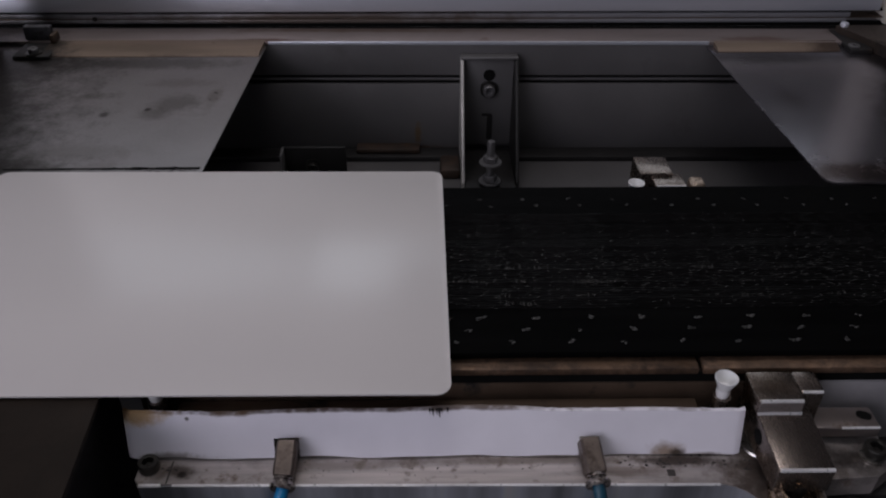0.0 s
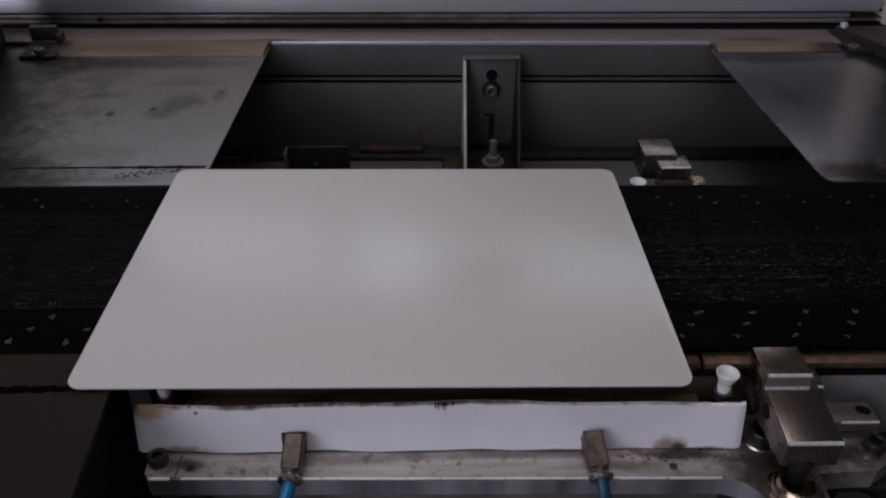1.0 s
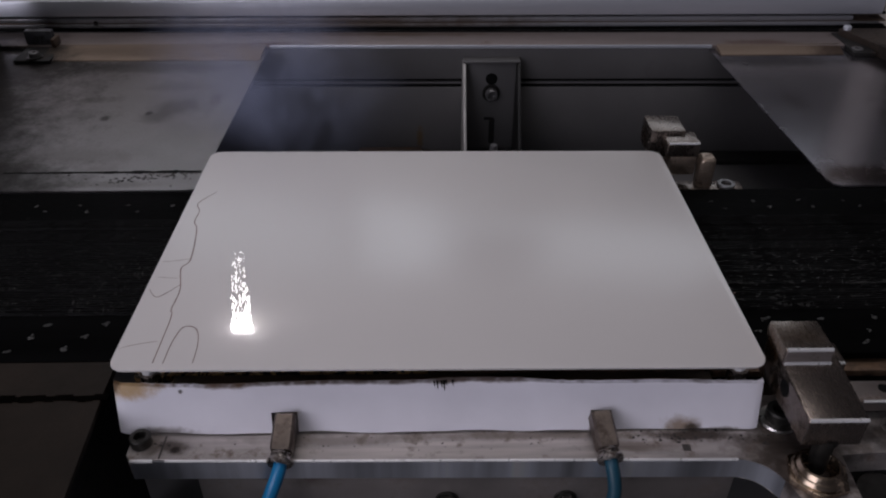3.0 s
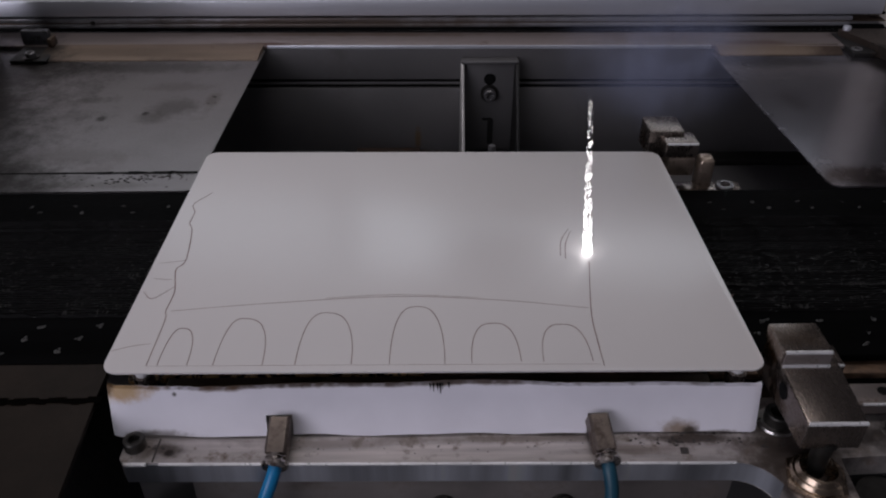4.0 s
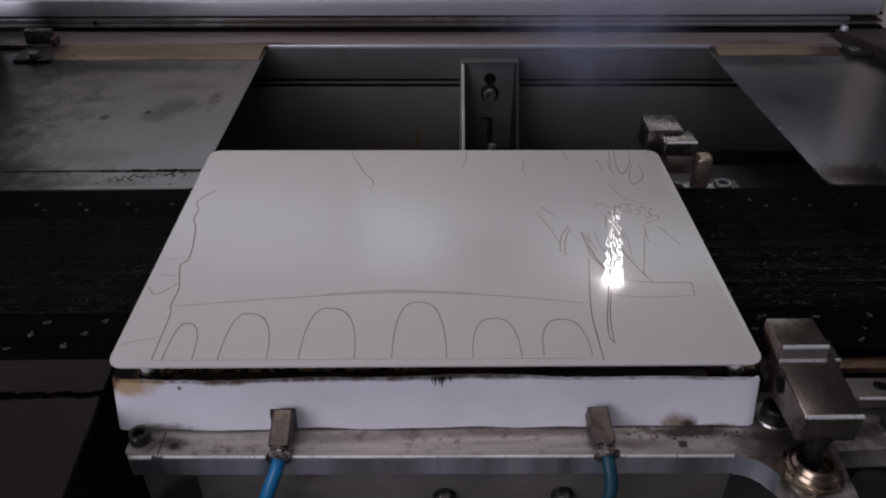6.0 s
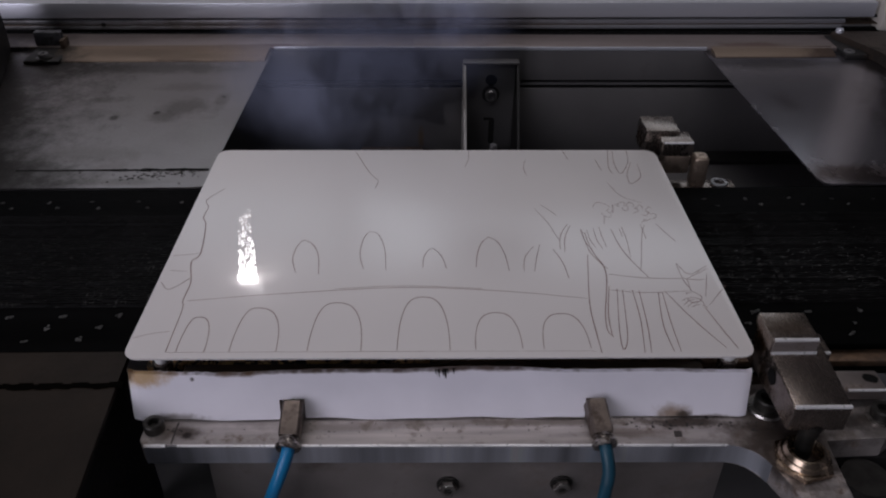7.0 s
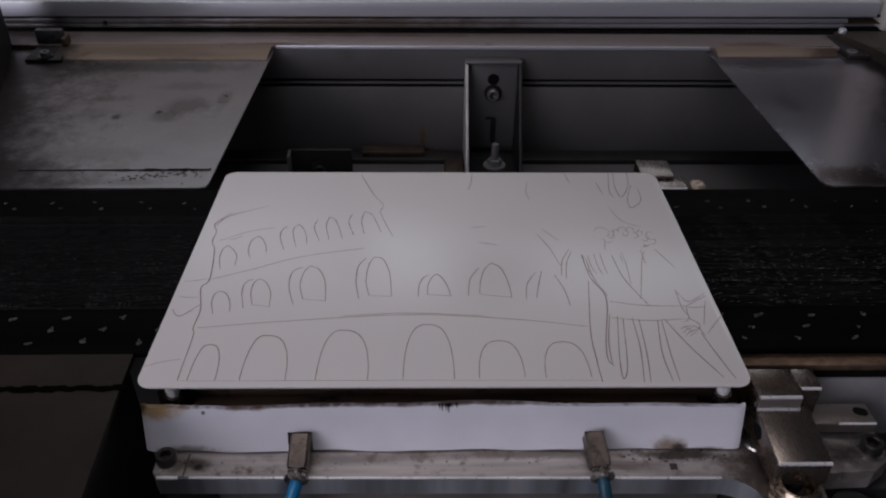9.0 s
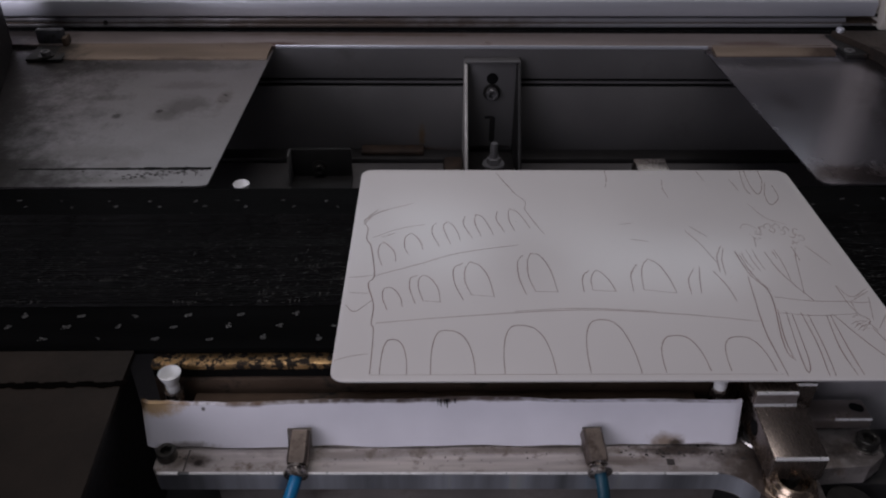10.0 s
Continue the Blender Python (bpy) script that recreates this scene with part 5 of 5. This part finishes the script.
stroke(7.42, 0.30, (-38.6, 50.5), (-34.6, 38.2), (-29.6, 23.8))
stroke(7.45, 0.30, (-128.7, -17.9), (-106.8, -8.3), (-80.6, 3.8), (-46.2, 11.9))
stroke(7.50, 0.30, (-137.1, 34.7), (-130.5, 46.3), (-108.6, 57.8))
stroke(7.52, 0.25, (-131.4, 19.5), (-117.0, 28.6), (-101.2, 33.6))
stroke(7.58, 0.42, (-125.0, -8.3), (-127.6, 2.1), (-127.5, 10.6), (-125.2, 14.8))
stroke(7.60, 0.42, (-125.2, 14.8), (-121.5, 10.6), (-118.2, 3.9), (-117.5, -4.5))
stroke(7.64, 0.42, (-110.3, 2.2), (-112.6, 9.5), (-112.5, 19.5), (-109.2, 24.3))
stroke(7.66, 0.42, (-109.2, 24.3), (-106.4, 21.3), (-103.2, 14.1), (-102.0, 7.3))
stroke(7.80, 0.42, (-92.3, 10.7), (-96.2, 22.5), (-96.2, 31.1), (-93.7, 34.9))
stroke(7.66, 0.42, (-85.7, 13.1), (-89.3, 27.4), (-89.2, 33.6), (-87.0, 36.7))
stroke(7.68, 0.36, (-87.0, 36.7), (-83.7, 32.4), (-80.9, 23.7), (-79.9, 15.9))
stroke(7.86, 0.42, (-72.8, 19.5), (-77.0, 31.8), (-77.3, 37.5), (-76.2, 42.6))
stroke(7.72, 0.42, (-67.2, 20.8), (-70.1, 33.6), (-70.2, 40.0), (-69.1, 45.2))
stroke(7.74, 0.36, (-69.1, 45.2), (-65.2, 41.3), (-61.5, 30.0), (-59.8, 22.6))
stroke(7.84, 0.42, (-53.1, 25.7), (-56.9, 38.7), (-56.6, 44.6), (-55.4, 49.1))
stroke(7.70, 0.42, (-46.9, 27.4), (-49.1, 38.1), (-49.1, 44.6), (-48.3, 51.2))
stroke(7.72, 0.36, (-48.3, 51.2), (-44.0, 48.6), (-40.1, 39.4), (-37.2, 29.3))
stroke(8.12, 0.25, (21.9, 17.9), (31.6, 15.5))
stroke(8.20, 0.20, (17.7, 33.8), (26.2, 35.1))

stroke(6.53, 0.30, (121.0, -59.4), (123.7, -57.7), (126.6, -56.9))
stroke(6.54, 0.30, (121.4, -62.5), (124.5, -59.4), (127.5, -58.3))
stroke(6.55, 0.30, (122.4, -64.4), (125.8, -61.0), (128.8, -59.8))
stroke(6.56, 0.30, (124.5, -64.8), (126.7, -62.9), (129.2, -62.5))
stroke(6.57, 0.30, (126.3, -56.7), (130.2, -58.3), (132.2, -64.8))
stroke(4.40, 0.30, (101.9, 6.0), (102.3, 1.0), (102.2, -2.4))
stroke(4.60, 0.30, (115.1, 10.5), (115.1, 2.5), (115.2, -4.3))
stroke(4.41, 0.24, (90.8, 29.0), (93.8, 33.9), (98.0, 32.8), (101.0, 28.9))
stroke(4.42, 0.24, (103.0, 32.2), (102.9, 27.6), (100.7, 23.6))
stroke(4.52, 0.24, (94.7, 22.2), (97.4, 17.8), (100.6, 19.6))
stroke(6.45, 0.30, (127.9, -41.5), (135.0, -36.6), (141.4, -32.3))
stroke(6.46, 0.30, (128.5, -41.5), (133.5, -42.1), (137.2, -41.7))
stroke(2.74, 0.22, (-144.6, -86.0), (-137.3, -83.1), (-128.6, -81.2))
stroke(2.75, 0.22, (-142.6, -19.5), (-135.7, -18.7), (-128.6, -17.0))
stroke(2.76, 0.22, (-141.3, -32.7), (-136.3, -33.3), (-131.4, -33.7))
stroke(7.52, 0.28, (-138.0, 35.4), (-132.9, 43.9), (-123.7, 51.0))
stroke(7.53, 0.25, (-126.5, 20.1), (-122.2, 22.1), (-118.8, 24.6))


# ---- laser sparks ----
def spark(name, label, seed, core_r, core_h, half, columns, tall, hot):
    """A white-hot spot with jets and droplets of spark above it."""
    random.seed(seed)
    s = base(name, pose(0.02, 0.10, -0.30), label, "spark", "laser sparks")
    bm = bmesh.new()
    for i in range(columns):
        x = half * (2 * (i + 0.5) / columns - 1)
        k = 1 - 0.25 * (abs(x) / max(half, 1e-6)) ** 2
        h = core_h * k * random.choice((0.35, 0.45, 0.6, 0.8, 1.1))
        lathe(bm, [(0, 0), (core_r * random.uniform(0.8, 1.2), 0.0002), (core_r * 0.8, h * 0.45), (core_r * 0.3, h * 0.8), (0, h)], pose(x, random.uniform(-0.0006, 0.0006), 0.0004), 8)
    part("hot_core", bm, hot, s)
    bm = bmesh.new()
    for i in range(columns * 5):
        x, z0 = random.uniform(-half, half) * 1.02, core_h * random.uniform(0.3, 1.0)
        h = random.uniform(0.001, 0.005)
        r = random.uniform(0.00008, 0.00020)
        lathe(bm, [(0, 0), (r, h * 0.3), (r * 0.6, h * 0.8), (0, h)], pose(x, random.uniform(-0.001, 0.001), z0, random.uniform(-12, 12), random.uniform(-12, 12)), 5)
    n = int(tall * 900)
    for i in range(n):
        z = core_h + tall * random.random() ** 1.3
        x = min(half, 0.0030) * random.uniform(-0.7, 0.7) + (half * random.uniform(-0.8, 0.8) if half > 0.004 else 0.0)
        r = random.uniform(0.00004, 0.00013)
        lathe(bm, [(0, -3 * r), (r, -r * 0.3), (r * 0.8, r), (0, 5 * r)], pose(x, random.uniform(-0.0005, 0.0005), z, random.uniform(-15, 15), random.uniform(-15, 15)), 5)
    part("droplets", bm, M_DROP, s)
    return s


crown = spark("laser_spark", "broad white-hot laser spark with short jets", 31, 0.00036, 0.0052, 0.0086, 28, 0.016, M_CURTAIN)


def fountain(label, seed, height, foot, count, power):
    """A tall spray of white-hot droplets, broad and dense at its foot and thin at its top."""
    random.seed(seed)
    s = base("laser_spark", pose(0.02, 0.10, -0.30), label, "spark", "laser sparks")
    bm = bmesh.new()
    for i in range(9):
        x = foot * random.uniform(-0.8, 0.8)
        h = 0.038 * random.uniform(0.08, 0.22)
        lathe(bm, [(0, 0), (0.0010, 0.0002), (0.0009, h * 0.5), (0.0004, h * 0.85), (0, h)], pose(x, random.uniform(-0.001, 0.001), 0.0004), 8)
    part("hot_core", bm, M_CURTAIN, s)
    bm = bmesh.new()
    for i in range(count):
        u = random.random() ** power
        x = random.uniform(-1, 1) * foot * (1 - 0.55 * u)
        r = random.uniform(0.00005, 0.00016) * (1 - 0.4 * u)
        k = random.uniform(1.0, 3.2) * (1.3 - u)
        lathe(bm, [(0, -4 * r * k), (r, -r * 0.3), (r * 0.8, r), (0, 6 * r * k)], pose(x, random.uniform(-0.0015, 0.0015), 0.002 + height * u, random.uniform(-6, 6), random.uniform(-6, 6)), 5)
    part("droplets", bm, M_DROP, s)
    return s


curtain = spark("laser_spark", "tall white curtain of laser sparks with thin spikes", 35, 0.00028, 0.017, 0.0090, 24, 0.014, M_CURTAIN)
jet = fountain("tall white-hot laser spark with a spray of droplets", 32, 0.036, 0.0052, 260, 2.0)
tall = fountain("thin tall white-hot laser spark with droplets", 34, 0.078, 0.0024, 330, 1.7)
stub = fountain("short white-hot laser spark", 36, 0.010, 0.0034, 60, 1.6)
tiny = spark("laser_spark", "tiny white laser spark", 33, 0.0007, 0.0050, 0.0006, 2, 0.010, M_SPARK)

CURTAIN = ((2.5, -112, 196), (2.6, -112, 182))
CROWN = ((3.1, -60, 20), (3.4, 20, 24), (3.9, 116, 100), (4.5, 135, 119), (4.9, 72, 166), (5.0, 73, 177), (5.2, 50, 166), (5.3, -19, 181), (5.5, 86, 141), (6.1, 90, 40),
         (6.4, 120, 60), (6.8, -9, 70), (7.4, -40, 123), (7.9, -78, 161), (8.1, 34, 128), (8.3, -63, 192))
JET = ((2.7, -127, 33), (2.8, -127, 15), (2.9, -118, 26), (3.0, -92, 30), (3.2, -50, 32), (3.3, -10, 34), (3.5, 44, 28), (3.6, 66, 22), (3.7, 80, 12), (3.8, 73, 41), (4.1, 80, 21), (4.3, 98, 131),
       (4.4, 105, 137), (4.6, 115, 174), (4.8, 126, 155), (5.6, 56, 143), (5.7, 30, 128), (5.8, 70, 120), (5.9, 82, 92), (6.0, 88, 60), (6.2, 100, 30), (6.3, 112, 24), (6.5, 130, 50), (6.6, 72, 70), (6.7, 36, 76),
       (6.9, -32, 90), (7.0, -99, 62), (7.5, -128, 114), (7.6, -93, 134), (7.7, -53, 130), (7.8, -69, 128))
TALL = ((4.0, 80, 90),)
STUB = ((7.1, -60, 88), (7.2, -11, 80))
TINY = ((4.2, 108, 62), (4.7, 110, 144), (5.1, 146, 190), (7.3, -94, 63), (8.2, 23, 149))


def flashes(spots, rest, lean=0):
    """Rows that hold a spark at each spot for a tenth of a second, and at rest inside the cabinet between."""
    rows = [(0.0, rest)]
    step = 1.0 / FPS
    for t, x, y in spots:
        at = pose(x / 1000, y / 1000, 0.0, -lean)
        if t - 0.05 - rows[-1][0] > 1.5 * step:
            rows.append((t - 0.05 - step / 2, rest))
        rows += [(t - step, at), (t + step, at)]
        nxt = min([s for s, _, _ in spots if s > t] or [99])
        if nxt - t > 0.15:
            rows.append((t + 2 * step, rest))
    rows.append((10.0, rest))
    return rows


# ---- smoke from the engraving ----
def smoke(label, material, sx, sz, seed):
    """Thin smoke as a few crumpled, nearly clear sheets, one behind another."""
    random.seed(seed)
    s = base("smoke_wisp", pose(0, 0.15, -0.40), label, "smoke", "smoke")
    for k in range(4):
        bm = bmesh.new()
        n = 14
        vs = {}
        for i in range(n + 1):
            for j in range(n + 1):
                x, z = 2 * i / n - 1, 2 * j / n - 1
                vs[i, j] = bm.verts.new((x, 0.5 * noise.noise(Vector((x * 1.3 + seed, z * 1.3, k * 3.1))), z))
        for i in range(n):
            for j in range(n):
                bm.faces.new((vs[i, j], vs[i + 1, j], vs[i + 1, j + 1], vs[i, j + 1]))
        ob = part("veil", bm, material, s)
        ob.matrix_local = pose(random.uniform(-0.15, 0.15) * sx, (k - 1.5) * 0.014, random.uniform(-0.15, 0.15) * sz, 0, random.uniform(-25, 25), random.uniform(-12, 12)) @ Matrix.Diagonal((sx * random.uniform(0.8, 1.1), 0.03, sz * random.uniform(0.8, 1.1), 1))
    return s


smoke_right = smoke("thin bluish smoke drifting behind the sheet", M_HAZE, 0.085, 0.075, 3)
smoke_left = smoke("thin bluish smoke drifting over the pit", M_VEIL, 0.110, 0.085, 8)
smoke_thin = smoke("thin wisp of smoke over the laser spot", M_VEIL, 0.026, 0.050, 6)
smoke_puff = smoke("small dense blue puff of smoke beside the sheet", M_PUFF, 0.026, 0.024, 5)


def drift(spells, rest):
    """Rows for smoke that rises in spells; each spell is a list of (seconds, x, y, z)."""
    rows, step = [(0.0, rest)], 1.0 / FPS
    for spell in spells:
        rows += [(spell[0][0] - 2 * step, rest), (spell[0][0] - step, rest)]
        rows += [(t, pose(x, y, z)) for t, x, y, z in spell]
        rows += [(spell[-1][0] + step, rest), (spell[-1][0] + 2 * step, rest)]
    return rows + [(10.0, rest)]


def motions():
    low, high = LOW, 0.0
    turn = pose(0, 0, 0, 0, 0, TURN)
    up = [(0.0, low), (1.33, low), (1.40, low + 0.002), (1.50, -0.0062), (1.60, -0.0012), (1.70, high), (8.47, high), (8.52, -0.0008), (8.60, -0.0110), (8.68, -0.0185), (8.73, low), (10.0, low)]
    walk(lift, [(t, pose(0, 0, z) @ turn) for t, z in up])
    walk(foot, [(t, pose(0, 0, z) @ turn) for t, z in up])
    # the cups give under the sheet's weight as it is picked up
    give = [(0.0, 0.0), (1.40, 0.0), (1.45, -0.003), (1.50, -0.0044), (1.60, -0.002), (1.70, 0.0), (10.0, 0.0)]
    for cup in CUPS:
        walk(cup, [(t, pose(0, 0, z)) for t, z in give])

    def height(t):
        return float(np.interp(t, [a for a, _ in up], [b for _, b in up]))

    drop = [(0.0, STROKE), (0.80, STROKE), (0.87, 0.0), (8.42, 0.0), (8.50, -0.0075), (8.57, STROKE), (10.0, STROKE)]
    times = sorted({a for a, _ in up} | {a for a, _ in drop})
    stop = [(t, pose(0, 0, height(t) + float(np.interp(t, [a for a, _ in drop], [b for _, b in drop]))) @ turn) for t in times]
    walk(front_stop, stop)
    walk(rear_stop, stop)
    # the sheet rides in on the belt, is lifted, engraved, set down and carried out
    ride = [(0.0, -0.1380), (0.25, -0.1102), (0.5, -0.0825), (0.75, -0.0549), (1.0, -0.0273), (1.20, -0.0052), (1.28, 0.0), (1.33, 0.0), (1.40, 0.0), (1.45, 0.0), (1.50, 0.0), (1.60, 0.0), (1.70, 0.0), (8.47, 0.0), (8.52, 0.0),
            (8.60, 0.0), (8.66, 0.0), (8.70, 0.0), (9.0, 0.0006), (9.10, 0.003), (9.25, 0.0125), (9.5, 0.0365), (9.75, 0.0640), (10.0, 0.0915)]
    sway = ((0.0, 0.0), (1.33, 0.0), (1.40, -0.15), (1.50, -0.35), (1.60, -0.10), (1.70, 0.0), (8.47, 0.0), (8.52, 0.2), (8.60, 0.6), (8.66, 0.2), (8.70, 0.0), (10.0, 0.0))
    rows = [(t, pose(0.0002 + x, 0.1035, max(height(t) + 0.10 * math.sin(radians(max(0.0, float(np.interp(t, [a for a, _ in sway], [b for _, b in sway]))))), -0.0162), float(np.interp(t, [a for a, _ in sway], [b for _, b in sway])), 0, -0.7)) for t, x in ride]
    sag = [a for a, _ in give], [b for _, b in give]
    for t, m in rows:
        if t < 2.0:
            m.translation.z = max(m.translation.z + float(np.interp(t, *sag)), -0.0162)
    walk(sheet, rows)
    for when, ob in MARKS:
        walk(ob, [(0.0, pose(0, 0, SINK)), (when, pose(0, 0, SINK)), (when + 0.04, pose(0, 0, 0)), (10.0, pose(0, 0, 0))])
    run = [(0.0, 0.0), (0.5, 0.0556), (1.0, 0.1110), (1.20, 0.1335), (1.28, 0.1425), (1.40, 0.1425), (8.9, 0.1425), (9.10, 0.1440), (9.25, 0.1535), (9.5, 0.1775), (9.75, 0.2050), (10.0, 0.2326)]
    lean = pose(0, 0, 0, 0, 0, TURN * 0.6)
    walk(belt, [(t, lean @ pose(x, 0, 0)) for t, x in run])
    walk(smoke_right, drift([[(3.87, 0.14, 0.29, 0.00), (4.3, 0.19, 0.31, 0.03), (4.7, 0.20, 0.32, 0.05)], [(4.87, 0.13, 0.29, 0.01), (5.15, 0.17, 0.31, 0.04), (5.25, 0.18, 0.32, 0.05)], [(5.47, 0.16, 0.30, 0.02), (5.65, 0.18, 0.32, 0.04), (6.2, 0.10, 0.32, 0.03)],
                            [(6.30, 0.06, 0.30, 0.01), (6.78, 0.03, 0.32, 0.04), (6.90, -0.03, 0.32, 0.04), (7.30, 0.10, 0.32, 0.03)]], pose(0.1, 0.15, -0.40)))
    walk(smoke_left, drift([[(2.68, -0.15, 0.25, 0.01), (2.80, -0.145, 0.25, 0.01), (3.2, -0.10, 0.29, 0.03)], [(5.27, -0.06, 0.29, 0.01), (5.40, -0.05, 0.31, 0.03)], [(6.87, -0.08, 0.31, 0.00), (7.05, -0.095, 0.31, 0.00), (7.5, -0.13, 0.30, 0.01), (7.75, -0.12, 0.31, 0.02), (7.93, -0.15, 0.33, 0.03)]], pose(-0.1, 0.15, -0.40)))
    walk(smoke_thin, drift([[(2.47, -0.085, 0.26, -0.002), (2.62, -0.078, 0.27, 0.008)], [(8.15, -0.055, 0.27, 0.000), (8.36, -0.042, 0.28, 0.008)]], pose(-0.05, 0.15, -0.40)))
    walk(smoke_puff, drift([[(4.45, 0.150, 0.118, 0.000), (4.57, 0.166, 0.140, 0.008)], [(7.08, -0.165, 0.150, -0.002), (7.18, -0.175, 0.16, 0.004)]], pose(0.0, 0.05, -0.40)))
    walk(crown, flashes(CROWN, pose(0.02, 0.10, -0.30)))
    walk(jet, flashes(JET, pose(0.02, 0.12, -0.30), 25))
    walk(curtain, flashes(CURTAIN, pose(0.02, 0.04, -0.30)))
    walk(tall, flashes(TALL, pose(0.02, 0.06, -0.30), 25))
    walk(stub, flashes(STUB, pose(0.02, 0.14, -0.30), 25))
    walk(tiny, flashes(TINY, pose(0.02, 0.08, -0.30)))


motions()
